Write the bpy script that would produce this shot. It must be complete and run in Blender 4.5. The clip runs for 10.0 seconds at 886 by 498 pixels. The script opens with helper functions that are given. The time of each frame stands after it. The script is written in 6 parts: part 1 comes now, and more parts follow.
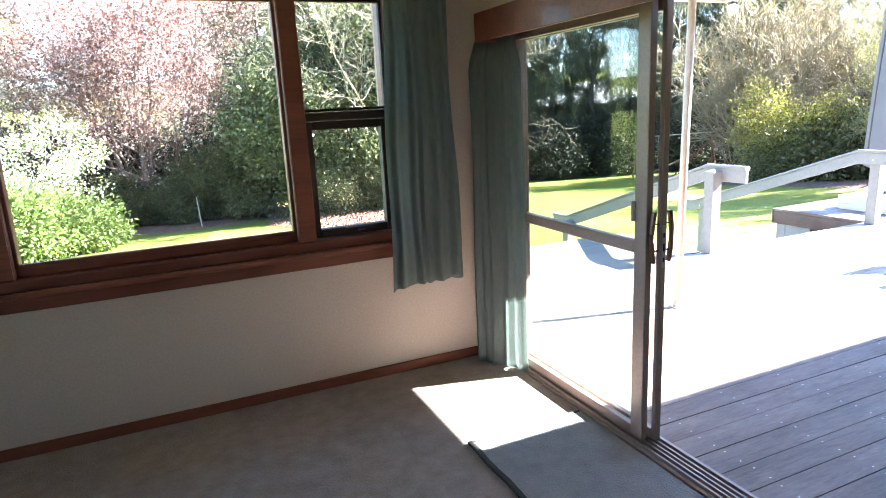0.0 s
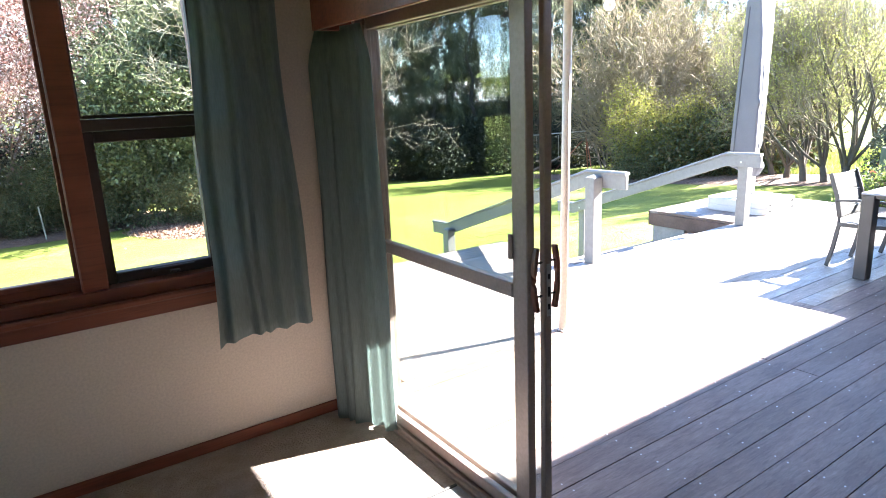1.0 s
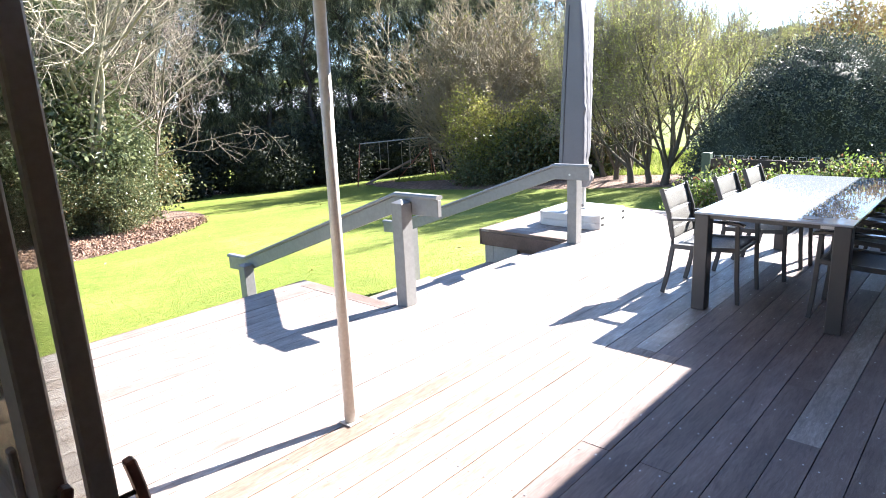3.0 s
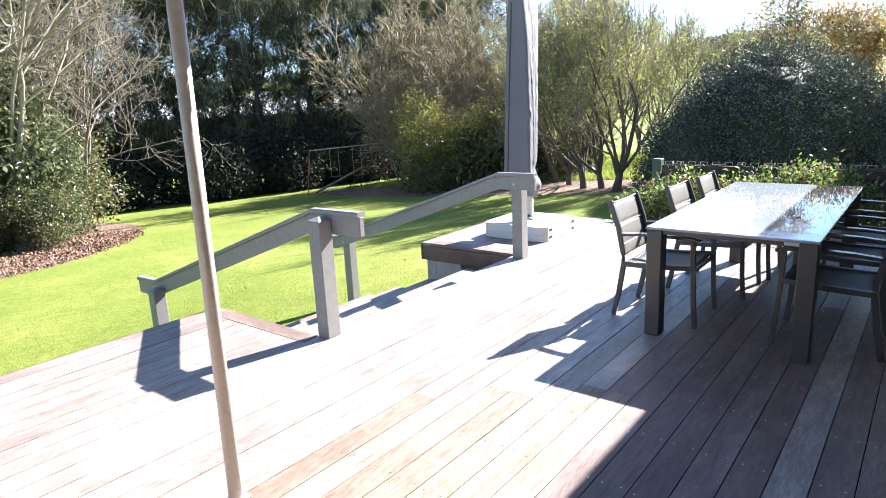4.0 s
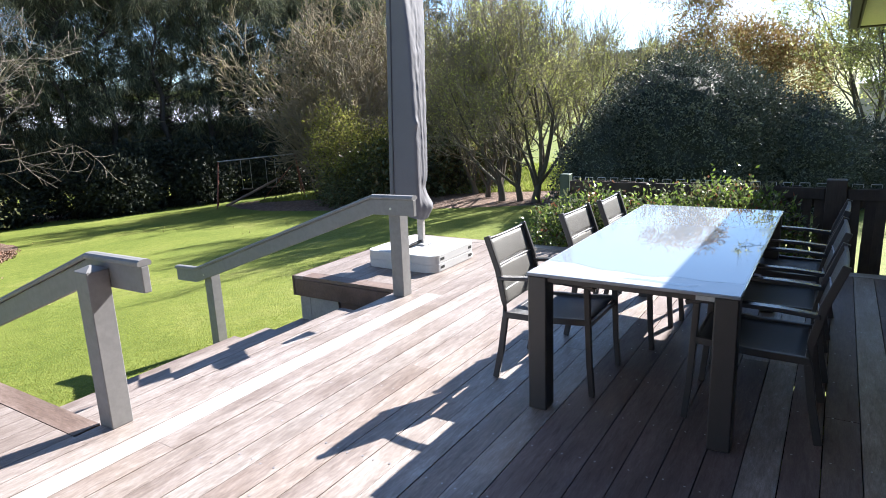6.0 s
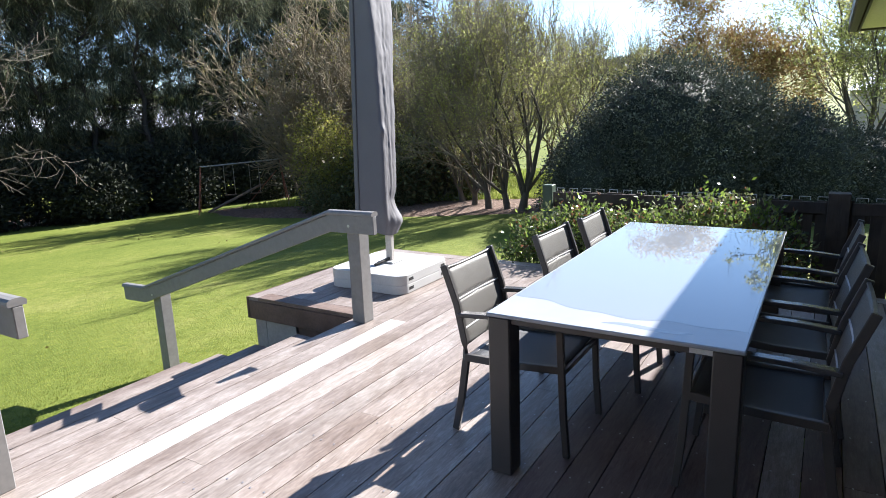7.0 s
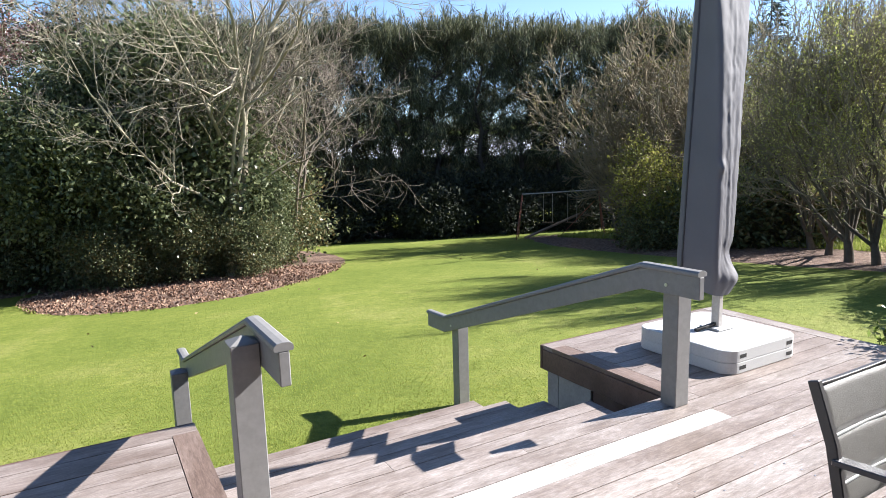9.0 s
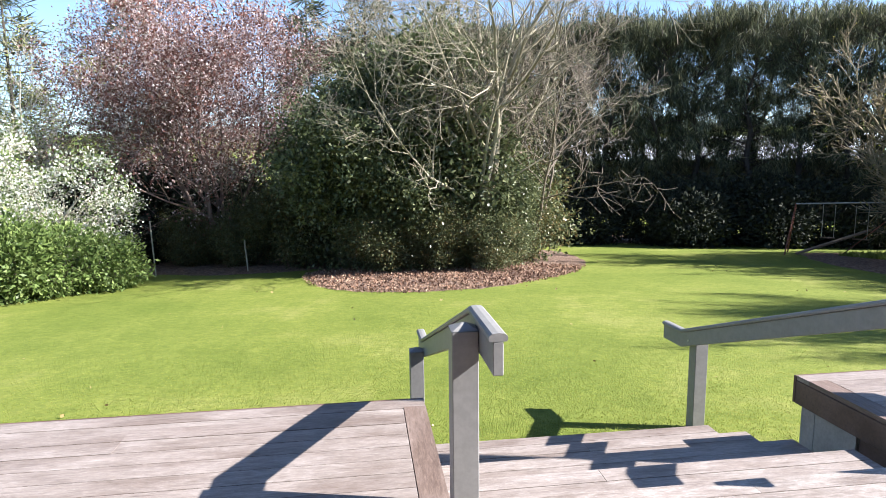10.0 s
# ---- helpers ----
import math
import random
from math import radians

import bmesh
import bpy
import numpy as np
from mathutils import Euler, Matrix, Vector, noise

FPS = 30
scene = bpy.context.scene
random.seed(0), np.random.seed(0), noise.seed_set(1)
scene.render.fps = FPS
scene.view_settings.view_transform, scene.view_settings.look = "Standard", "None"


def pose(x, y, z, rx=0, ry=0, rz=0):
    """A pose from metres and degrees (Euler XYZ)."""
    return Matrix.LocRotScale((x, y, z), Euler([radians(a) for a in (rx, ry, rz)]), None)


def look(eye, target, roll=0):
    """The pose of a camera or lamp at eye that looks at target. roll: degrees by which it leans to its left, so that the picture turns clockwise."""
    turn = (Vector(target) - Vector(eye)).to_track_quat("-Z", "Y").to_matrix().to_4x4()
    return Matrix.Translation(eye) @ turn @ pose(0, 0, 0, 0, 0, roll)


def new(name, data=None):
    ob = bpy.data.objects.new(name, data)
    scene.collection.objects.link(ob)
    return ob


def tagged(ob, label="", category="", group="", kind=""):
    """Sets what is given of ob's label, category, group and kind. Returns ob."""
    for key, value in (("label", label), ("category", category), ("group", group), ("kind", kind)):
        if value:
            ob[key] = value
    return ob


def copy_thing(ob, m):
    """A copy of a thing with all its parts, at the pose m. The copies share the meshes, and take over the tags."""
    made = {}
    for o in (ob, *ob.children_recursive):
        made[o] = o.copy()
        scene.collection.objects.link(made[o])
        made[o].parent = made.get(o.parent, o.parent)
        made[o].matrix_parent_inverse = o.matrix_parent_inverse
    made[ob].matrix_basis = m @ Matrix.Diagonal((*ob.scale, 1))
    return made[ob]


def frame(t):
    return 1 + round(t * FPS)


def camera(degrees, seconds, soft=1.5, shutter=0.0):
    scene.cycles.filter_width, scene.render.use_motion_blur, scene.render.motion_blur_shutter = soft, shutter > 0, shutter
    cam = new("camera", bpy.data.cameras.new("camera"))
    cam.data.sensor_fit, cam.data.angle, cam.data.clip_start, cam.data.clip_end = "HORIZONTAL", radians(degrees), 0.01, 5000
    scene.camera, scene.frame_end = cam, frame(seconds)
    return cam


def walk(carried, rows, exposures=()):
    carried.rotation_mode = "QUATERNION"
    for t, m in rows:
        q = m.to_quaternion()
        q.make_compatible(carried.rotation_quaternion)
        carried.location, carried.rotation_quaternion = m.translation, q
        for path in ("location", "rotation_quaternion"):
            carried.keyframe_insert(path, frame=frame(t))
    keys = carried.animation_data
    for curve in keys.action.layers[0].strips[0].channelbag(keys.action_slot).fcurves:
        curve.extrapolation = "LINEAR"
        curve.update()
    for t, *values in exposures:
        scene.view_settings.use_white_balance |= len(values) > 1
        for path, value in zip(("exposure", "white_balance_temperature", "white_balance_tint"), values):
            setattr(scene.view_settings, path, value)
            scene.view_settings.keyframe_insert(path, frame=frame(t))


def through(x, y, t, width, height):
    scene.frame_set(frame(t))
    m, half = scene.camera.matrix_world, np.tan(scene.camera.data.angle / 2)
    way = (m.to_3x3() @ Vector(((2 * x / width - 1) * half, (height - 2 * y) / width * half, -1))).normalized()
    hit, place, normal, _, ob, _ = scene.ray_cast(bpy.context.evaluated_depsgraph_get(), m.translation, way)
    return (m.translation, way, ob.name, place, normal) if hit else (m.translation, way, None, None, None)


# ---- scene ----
cam = camera(70.8, 10.0, soft=0.9)
PATH = [
    (0, (0.162, 0.248, 1.646), (0.938, 2.034, 1.194), -2.9),
    (0.5, (0.339, 0.555, 1.656), (1.303, 2.244, 1.19), -2.7),
    (1, (0.64, 0.769, 1.664), (1.724, 2.381, 1.19), -2.5),
    (1.5, (0.945, 0.983, 1.659), (2.121, 2.529, 1.182), -2.5),
    (2, (1.229, 1.17, 1.658), (2.515, 2.624, 1.175), -2.5),
    (2.5, (1.556, 1.267, 1.662), (2.922, 2.646, 1.179), -2.6),
    (4, (2.441, 1.597, 1.619), (3.956, 2.816, 1.152), -2.8),
    (4.5, (2.776, 1.63, 1.617), (4.323, 2.809, 1.152), -2.8),
    (5, (3.053, 1.71, 1.605), (4.632, 2.848, 1.143), -2.9),
    (5.5, (3.316, 1.739, 1.592), (4.937, 2.817, 1.133), -2.8),
    (7, (4.166, 1.889, 1.581), (5.827, 2.915, 1.146), -2.1),
    (7.5, (4.417, 1.95, 1.592), (6.062, 3.027, 1.224), -2.3),
    (8, (4.54, 2.044, 1.601), (6.053, 3.307, 1.26), -2.4),
    (8.5, (4.618, 2.249, 1.604), (5.907, 3.743, 1.279), -1.9),
    (9, (4.721, 2.375, 1.594), (5.701, 4.09, 1.282), -1.6),
    (9.5, (4.81, 2.396, 1.586), (5.392, 4.286, 1.287), -1.3),
    (10, (4.8, 2.334, 1.584), (5.053, 4.296, 1.289), -0.7),
]
walk(cam, [(t, look(eye, target, roll)) for t, eye, target, roll in PATH],
     exposures=[(0, 4.35), (1.0, 4.0), (2.0, 3.32), (2.7, 2.92), (4.0, 2.5), (5.0, 2.16), (5.7, 1.94), (7.0, 1.68), (8.0, 1.6), (9.4, 1.66), (10.0, 1.82)])

# ---------- world, sun, exposure ----------
SUN_TO = Vector((1.38, -0.35, 1.0)).normalized()
world = bpy.data.worlds.new("sky")
scene.world = world
world.use_nodes = True
wn = world.node_tree.nodes
sky = wn.new("ShaderNodeTexSky")
sky.sky_type = 'NISHITA'
sky.sun_disc = False
sky.sun_elevation = math.asin(SUN_TO.z)
sky.sun_rotation = math.atan2(SUN_TO.x, SUN_TO.y)
sky.air_density, sky.dust_density, sky.ozone_density = 0.72, 0.0, 2.2
world.node_tree.links.new(sky.outputs[0], wn["Background"].inputs[0])
wn["Background"].inputs[1].default_value = 0.091
sun = new("sun", bpy.data.lights.new("sun", 'SUN'))
sun.data.energy = 5.8
sun.data.angle = radians(0.55)
sun.data.color = (1.0, 0.97, 0.945)
sun.matrix_world = look(SUN_TO * 60, (0, 0, 0))

# ---------- material helpers ----------
MATS = {}


def nodes_of(name):
    m = bpy.data.materials.new(name)
    m.use_nodes = True
    nt = m.node_tree
    return m, nt, nt.nodes["Principled BSDF"]


def ramp(nt, fac, stops):
    r = nt.nodes.new("ShaderNodeValToRGB")
    while len(r.color_ramp.elements) < len(stops):
        r.color_ramp.elements.new(0.5)
    for e, (p, c) in zip(r.color_ramp.elements, stops):
        e.position, e.color = p, (*c, 1)
    nt.links.new(fac, r.inputs[0])
    return r.outputs[0]


def noise_tex(nt, vec, scale, detail=4.0, rough=0.6, distort=0.0):
    n = nt.nodes.new("ShaderNodeTexNoise")
    n.inputs["Scale"].default_value = scale
    n.inputs["Detail"].default_value = detail
    n.inputs["Roughness"].default_value = rough
    n.inputs["Distortion"].default_value = distort
    if vec is not None:
        nt.links.new(vec, n.inputs["Vector"])
    return n.outputs["Fac"]


def coords(nt, stretch=(1, 1, 1), per_object=False, space="Object"):
    tc = nt.nodes.new("ShaderNodeTexCoord")
    mp = nt.nodes.new("ShaderNodeMapping")
    mp.inputs["Scale"].default_value = stretch
    nt.links.new(tc.outputs[space], mp.inputs["Vector"])
    if per_object:
        oi = nt.nodes.new("ShaderNodeObjectInfo")
        mul = nt.nodes.new("ShaderNodeMath")
        mul.operation = 'MULTIPLY'
        mul.inputs[1].default_value = 57.0
        nt.links.new(oi.outputs["Random"], mul.inputs[0])
        nt.links.new(mul.outputs[0], mp.inputs["Location"])
    return mp.outputs[0]


def mixc(nt, fac, a, b, blend='MIX'):
    n = nt.nodes.new("ShaderNodeMix")
    n.data_type, n.blend_type = 'RGBA', blend
    for sock, v in ((n.inputs[0], fac), (n.inputs[6], a), (n.inputs[7], b)):
        if isinstance(v, (int, float)):
            sock.default_value = v
        elif isinstance(v, tuple):
            sock.default_value = (*v, 1)
        else:
            nt.links.new(v, sock)
    return n.outputs[2]


def bump(nt, bsdf, height, strength, dist=0.01):
    b = nt.nodes.new("ShaderNodeBump")
    b.inputs["Strength"].default_value = strength
    b.inputs["Distance"].default_value = dist
    nt.links.new(height, b.inputs["Height"])
    nt.links.new(b.outputs[0], bsdf.inputs["Normal"])


def speckled(name, dark, light, scale=8.0, fine=60.0, rough=0.6, metal=0.0, bumps=0.15, stretch=(1, 1, 1), space="Object", per_object=False):
    """A surface that varies at two scales between two colours."""
    m, nt, b = nodes_of(name)
    v = coords(nt, stretch, per_object, space)
    big = noise_tex(nt, v, scale)
    small = noise_tex(nt, v, fine, 3.0)
    c = ramp(nt, big, [(0.3, dark), (0.7, light)])
    mid = tuple((p + q) / 2 for p, q in zip(dark, light))
    c2 = ramp(nt, small, [(0.35, tuple(x * 0.82 for x in mid)), (0.65, tuple(min(1, x * 1.15) for x in mid))])
    nt.links.new(mixc(nt, 0.45, c, c2), b.inputs["Base Color"])
    b.inputs["Roughness"].default_value = rough
    b.inputs["Metallic"].default_value = metal
    if bumps:
        bump(nt, b, small, bumps)
    return m


def wood(name, tones, rough=0.6, along=(1.2, 26, 26), bumps=0.3, variety=0.7, coat=0.0, flake=0.0, spec=0.5, bleach=0.0):
    """Timber with grain along x (or as stretched), each piece of its own tone."""
    m, nt, b = nodes_of(name)
    v = coords(nt, along, True)
    grain = noise_tex(nt, v, 2.2, 8.0, 0.65, 0.6)
    blot = noise_tex(nt, coords(nt, (0.9, 3, 3), True), 1.6, 3.0)
    oi = nt.nodes.new("ShaderNodeObjectInfo")
    own = ramp(nt, oi.outputs["Random"], [(i / max(1, len(tones) - 1), t) for i, t in enumerate(tones)])
    avg = tuple(sum(t[i] for t in tones) / len(tones) for i in range(3))
    base = mixc(nt, variety, avg, own)
    g = ramp(nt, grain, [(0.28, (0.58, 0.54, 0.51)), (0.48, (1.0, 1.0, 1.0)), (0.75, (1.25, 1.25, 1.25))])
    c = mixc(nt, 0.85, base, g, 'MULTIPLY')
    w = ramp(nt, blot, [(0.36, (0.70, 0.64, 0.60)), (0.62, (1.18, 1.19, 1.2))])
    c = mixc(nt, 0.8, c, w, 'MULTIPLY')
    if flake:
        fl = noise_tex(nt, coords(nt, (5, 26, 26), True), 3.6, 11.0, 0.8, 0.8)
        c = mixc(nt, flake, c, ramp(nt, fl, [(0.38, (0.62, 0.58, 0.56)), (0.5, (0.95, 0.94, 0.93)), (0.61, (1.6, 1.65, 1.7))]), 'MULTIPLY')
        sp = noise_tex(nt, coords(nt, (30, 60, 60), True), 4.0, 4.0, 0.7)
        c = mixc(nt, flake * 0.6, c, ramp(nt, sp, [(0.3, (0.6, 0.57, 0.55)), (0.48, (1.0, 1.0, 1.0)), (0.8, (1.2, 1.2, 1.2))]), 'MULTIPLY')
    if bleach:
        wear = noise_tex(nt, coords(nt, (2.6, 7, 7), True), 2.2, 10.0, 0.78, 0.3)
        c = mixc(nt, bleach, c, ramp(nt, wear, [(0.36, (0.74, 0.67, 0.62)), (0.50, (1.0, 0.97, 0.95)), (0.66, (1.45, 1.48, 1.52))]), 'MULTIPLY')
    nt.links.new(c, b.inputs["Base Color"])
    b.inputs["Roughness"].default_value = rough
    b.inputs["Coat Weight"].default_value = coat
    b.inputs["Specular IOR Level"].default_value = spec
    bump(nt, b, grain, bumps, 0.004)
    return m


def leafy(name, stops, rough=0.45, through=0.35, spec=0.4):
    """Leaves: each leaf of its own tone, some light comes through."""
    m, nt, b = nodes_of(name)
    g = nt.nodes.new("ShaderNodeNewGeometry")
    c = ramp(nt, g.outputs["Random Per Island"], stops)
    clump = noise_tex(nt, coords(nt, (1, 1, 1), True), 1.3, 2.0)
    c = mixc(nt, 0.6, c, ramp(nt, clump, [(0.35, (0.72, 0.72, 0.7)), (0.65, (1.2, 1.2, 1.15))]), 'MULTIPLY')
    nt.links.new(c, b.inputs["Base Color"])
    b.inputs["Roughness"].default_value = rough
    b.inputs["Specular IOR Level"].default_value = spec * 0.6
    tr = nt.nodes.new("ShaderNodeBsdfTranslucent")
    nt.links.new(c, tr.inputs[0])
    mx = nt.nodes.new("ShaderNodeMixShader")
    mx.inputs[0].default_value = through
    nt.links.new(b.outputs[0], mx.inputs[1])
    nt.links.new(tr.outputs[0], mx.inputs[2])
    nt.links.new(mx.outputs[0], nt.nodes["Material Output"].inputs[0])
    return m


def glassy(name, tint=(1, 1, 1)):
    m, nt, b = nodes_of(name)
    nt.nodes.remove(b)
    tr, gl, lw, pw, ad, mx = (nt.nodes.new(k) for k in ("ShaderNodeBsdfTransparent", "ShaderNodeBsdfGlossy", "ShaderNodeLayerWeight", "ShaderNodeMath", "ShaderNodeMath", "ShaderNodeMixShader"))
    tr.inputs[0].default_value = (*tint, 1)
    gl.inputs["Roughness"].default_value = 0.0
    lw.inputs[0].default_value = 0.5
    pw.operation, ad.operation = 'POWER', 'MULTIPLY_ADD'
    pw.inputs[1].default_value = 5.0
    ad.inputs[1].default_value, ad.inputs[2].default_value = 0.9, 0.035
    nt.links.new(lw.outputs["Facing"], pw.inputs[0])
    nt.links.new(pw.outputs[0], ad.inputs[0])
    nt.links.new(ad.outputs[0], mx.inputs[0])
    nt.links.new(tr.outputs[0], mx.inputs[1])
    nt.links.new(gl.outputs[0], mx.inputs[2])
    nt.links.new(mx.outputs[0], nt.nodes["Material Output"].inputs[0])
    return m


# ---------- materials ----------
M_DECK = wood("weathered_decking", [(0.236, 0.206, 0.189), (0.202, 0.169, 0.152), (0.270, 0.244, 0.227), (0.210, 0.172, 0.151), (0.231, 0.204, 0.188), (0.302, 0.281, 0.266), (0.227, 0.179, 0.149), (0.259, 0.230, 0.212), (0.207, 0.157, 0.129)], 0.43, along=(3.0, 24, 24), variety=0.8, flake=0.5, bleach=0.6)
M_DECK_GREY = wood("grey_brown_decking", [(0.215, 0.184, 0.168), (0.183, 0.151, 0.136), (0.245, 0.214, 0.198), (0.197, 0.165, 0.149)], 0.5, along=(3.0, 24, 24), variety=0.8, flake=0.45, spec=0.4, bleach=0.22)
M_DECK_PALE = wood("sun_bleached_decking", [(0.43, 0.405, 0.385), (0.47, 0.445, 0.425)], 0.5, along=(3.0, 24, 24), flake=0.3, spec=0.4)
# Red-brown of less weathered boards, toned darker to deepen the shade by the house.
M_DECK_RED = wood("less_weathered_shade_toned_decking", [(0.134, 0.098, 0.09), (0.113, 0.081, 0.074), (0.16, 0.122, 0.114), (0.126, 0.09, 0.082), (0.185, 0.152, 0.144)], 0.55, along=(3.0, 24, 24), flake=0.4, spec=0.35)
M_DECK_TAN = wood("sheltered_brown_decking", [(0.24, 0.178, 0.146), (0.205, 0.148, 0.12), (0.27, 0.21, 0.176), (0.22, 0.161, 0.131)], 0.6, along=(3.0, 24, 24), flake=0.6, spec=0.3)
M_BORDER = wood("brown_border_board", [(0.145, 0.106, 0.089), (0.17, 0.127, 0.108)], 0.55, along=(3.0, 24, 24), flake=0.5, spec=0.35)
M_FASCIA = wood("stained_deck_fascia", [(0.088, 0.052, 0.042), (0.108, 0.064, 0.051)], 0.6)
M_RAIL = speckled("grey_painted_timber", (0.175, 0.17, 0.167), (0.195, 0.19, 0.187), 2, 25, 0.5, bumps=0.03)
M_REDWOOD = wood("varnished_red_timber", [(0.17, 0.048, 0.024), (0.20, 0.06, 0.03)], 0.5, coat=0.08, bumps=0.1)
M_WALL = speckled("cream_wallpaper", (0.53, 0.44, 0.365), (0.60, 0.505, 0.425), 1.5, 90, 0.85, bumps=0.12)
M_CEIL = speckled("white_ceiling_paint", (0.72, 0.70, 0.66), (0.78, 0.76, 0.72), 2, 50, 0.9, bumps=0.05)
M_CARPET = speckled("grey_brown_carpet", (0.225, 0.178, 0.158), (0.41, 0.335, 0.298), 11, 90, 0.95, bumps=0.9)
M_MAT = speckled("blue_grey_carpet_mat", (0.20, 0.20, 0.21), (0.34, 0.335, 0.35), 9, 120, 0.95, bumps=0.9)
M_BIND = speckled("dark_carpet_binding", (0.03, 0.028, 0.027), (0.05, 0.047, 0.045), 6, 80, 0.8)
M_CURTAIN = speckled("teal_curtain_cloth", (0.185, 0.227, 0.218), (0.24, 0.29, 0.278), 2, 150, 0.85, bumps=0.15, stretch=(1, 1, 0.15))
M_ALU = speckled("bronze_aluminium", (0.275, 0.213, 0.186), (0.335, 0.262, 0.23), 5, 70, 0.42, 0.15, 0.04)
M_SASH = speckled("dark_brown_sash_paint", (0.035, 0.019, 0.014), (0.05, 0.028, 0.02), 4, 60, 0.65, bumps=0.05)
M_HANDLE = wood("dark_red_handle_timber", [(0.13, 0.04, 0.028), (0.15, 0.05, 0.03)], 0.4, along=(26, 26, 1.5))
M_STEEL = speckled("steel", (0.45, 0.45, 0.45), (0.55, 0.55, 0.55), 6, 90, 0.35, 0.9, 0.02)
M_BRICK = speckled("tan_brick", (0.33, 0.225, 0.165), (0.44, 0.32, 0.245), 7, 70, 0.85, bumps=0.35, per_object=True)
M_BRICKD = speckled("dark_brown_brick", (0.09, 0.065, 0.05), (0.15, 0.11, 0.085), 7, 70, 0.85, bumps=0.35)
M_MORTAR = speckled("grey_mortar", (0.28, 0.26, 0.24), (0.36, 0.34, 0.31), 12, 90, 0.9, bumps=0.3)
M_CONC = speckled("pale_stained_concrete", (0.19, 0.178, 0.16), (0.40, 0.38, 0.35), 3, 40, 0.85, bumps=0.25)
M_WHITE = speckled("off_white_paint", (0.68, 0.66, 0.60), (0.76, 0.74, 0.68), 2, 40, 0.55, bumps=0.04)
M_POLE = speckled("taupe_painted_pole", (0.38, 0.35, 0.325), (0.44, 0.41, 0.38), 3, 40, 0.4, bumps=0.02)
M_GUTTER = speckled("dark_brown_gutter", (0.05, 0.042, 0.038), (0.075, 0.065, 0.058), 3, 40, 0.4, bumps=0.03)
M_ROOF = speckled("brown_roof_tile", (0.13, 0.09, 0.075), (0.20, 0.14, 0.115), 3, 40, 0.8)
M_FRAME = speckled("charcoal_powder_coat", (0.05, 0.046, 0.046), (0.066, 0.061, 0.06), 6, 200, 0.4, bumps=0.05)
M_ARM = speckled("glossy_charcoal_armrest", (0.05, 0.05, 0.055), (0.065, 0.065, 0.07), 6, 200, 0.22, bumps=0.03)
M_SLING = speckled("grey_mesh_sling", (0.105, 0.10, 0.092), (0.14, 0.134, 0.124), 3, 300, 0.5, bumps=0.25)
M_SEAT = speckled("charcoal_mesh_sling", (0.04, 0.042, 0.048), (0.06, 0.062, 0.068), 3, 300, 0.6, bumps=0.25)
M_COVER = speckled("grey_umbrella_cover", (0.105, 0.102, 0.112), (0.135, 0.13, 0.142), 2, 260, 0.7, bumps=0.12)
M_SEAM = speckled("dark_seam_tape", (0.05, 0.05, 0.055), (0.07, 0.07, 0.075), 5, 90, 0.7)
M_BASE = speckled("pale_grey_plastic", (0.43, 0.43, 0.43), (0.50, 0.50, 0.495), 2, 120, 0.5, bumps=0.06)
M_BLACK = speckled("black_slot", (0.012, 0.012, 0.012), (0.02, 0.02, 0.02), 5, 50, 0.7)
M_FENCE = wood("dark_fence_timber", [(0.045, 0.032, 0.026), (0.06, 0.043, 0.033), (0.075, 0.055, 0.042)], 0.75, along=(20, 20, 1.5))
M_POSTGREEN = speckled("green_fence_post", (0.03, 0.055, 0.035), (0.042, 0.072, 0.046), 4, 60, 0.6)
M_RUST = speckled("rusty_red_steel", (0.16, 0.05, 0.035), (0.24, 0.09, 0.06), 6, 60, 0.6, 0.2)
M_GREYPIPE = speckled("galvanised_pipe", (0.30, 0.30, 0.29), (0.40, 0.40, 0.39), 6, 60, 0.45, 0.6)
M_SWOOD = wood("old_grey_timber", [(0.16, 0.11, 0.08), (0.20, 0.14, 0.10)], 0.8)
M_GLASS = glassy("window_glass", (0.97, 0.98, 0.975))
M_GLASS_DUSTY = glassy("door_glass", (0.90, 0.92, 0.90))
M_SHED = speckled("white_shed_cladding", (0.74, 0.76, 0.80), (0.82, 0.84, 0.88), 1.0, 12, 0.5)
M_GLOBE = speckled("white_lamp_globe", (0.78, 0.78, 0.74), (0.84, 0.84, 0.80), 4, 40, 0.25, bumps=0.0)
M_LABEL = speckled("silver_label", (0.5, 0.5, 0.5), (0.6, 0.6, 0.6), 8, 80, 0.4)

# tabletop: pale back-painted glass
M_TOP, nt, b = nodes_of("pale_frosted_table_glass")
v = coords(nt)
nt.links.new(ramp(nt, noise_tex(nt, v, 3.0), [(0.3, (0.29, 0.305, 0.33)), (0.7, (0.325, 0.34, 0.365))]), b.inputs["Base Color"])
nt.links.new(ramp(nt, noise_tex(nt, v, 40.0), [(0.3, (0.04,) * 3), (0.7, (0.07,) * 3)]), b.inputs["Roughness"])
b.inputs["Specular IOR Level"].default_value = 0.6
M_WATER, nt, b = nodes_of("rain_water_film")
b.inputs["Base Color"].default_value = (0.20, 0.22, 0.25, 1)
b.inputs["Roughness"].default_value = 0.015
b.inputs["IOR"].default_value = 2.0
bump(nt, b, noise_tex(nt, coords(nt), 2.0, 2.0), 0.02, 0.02)

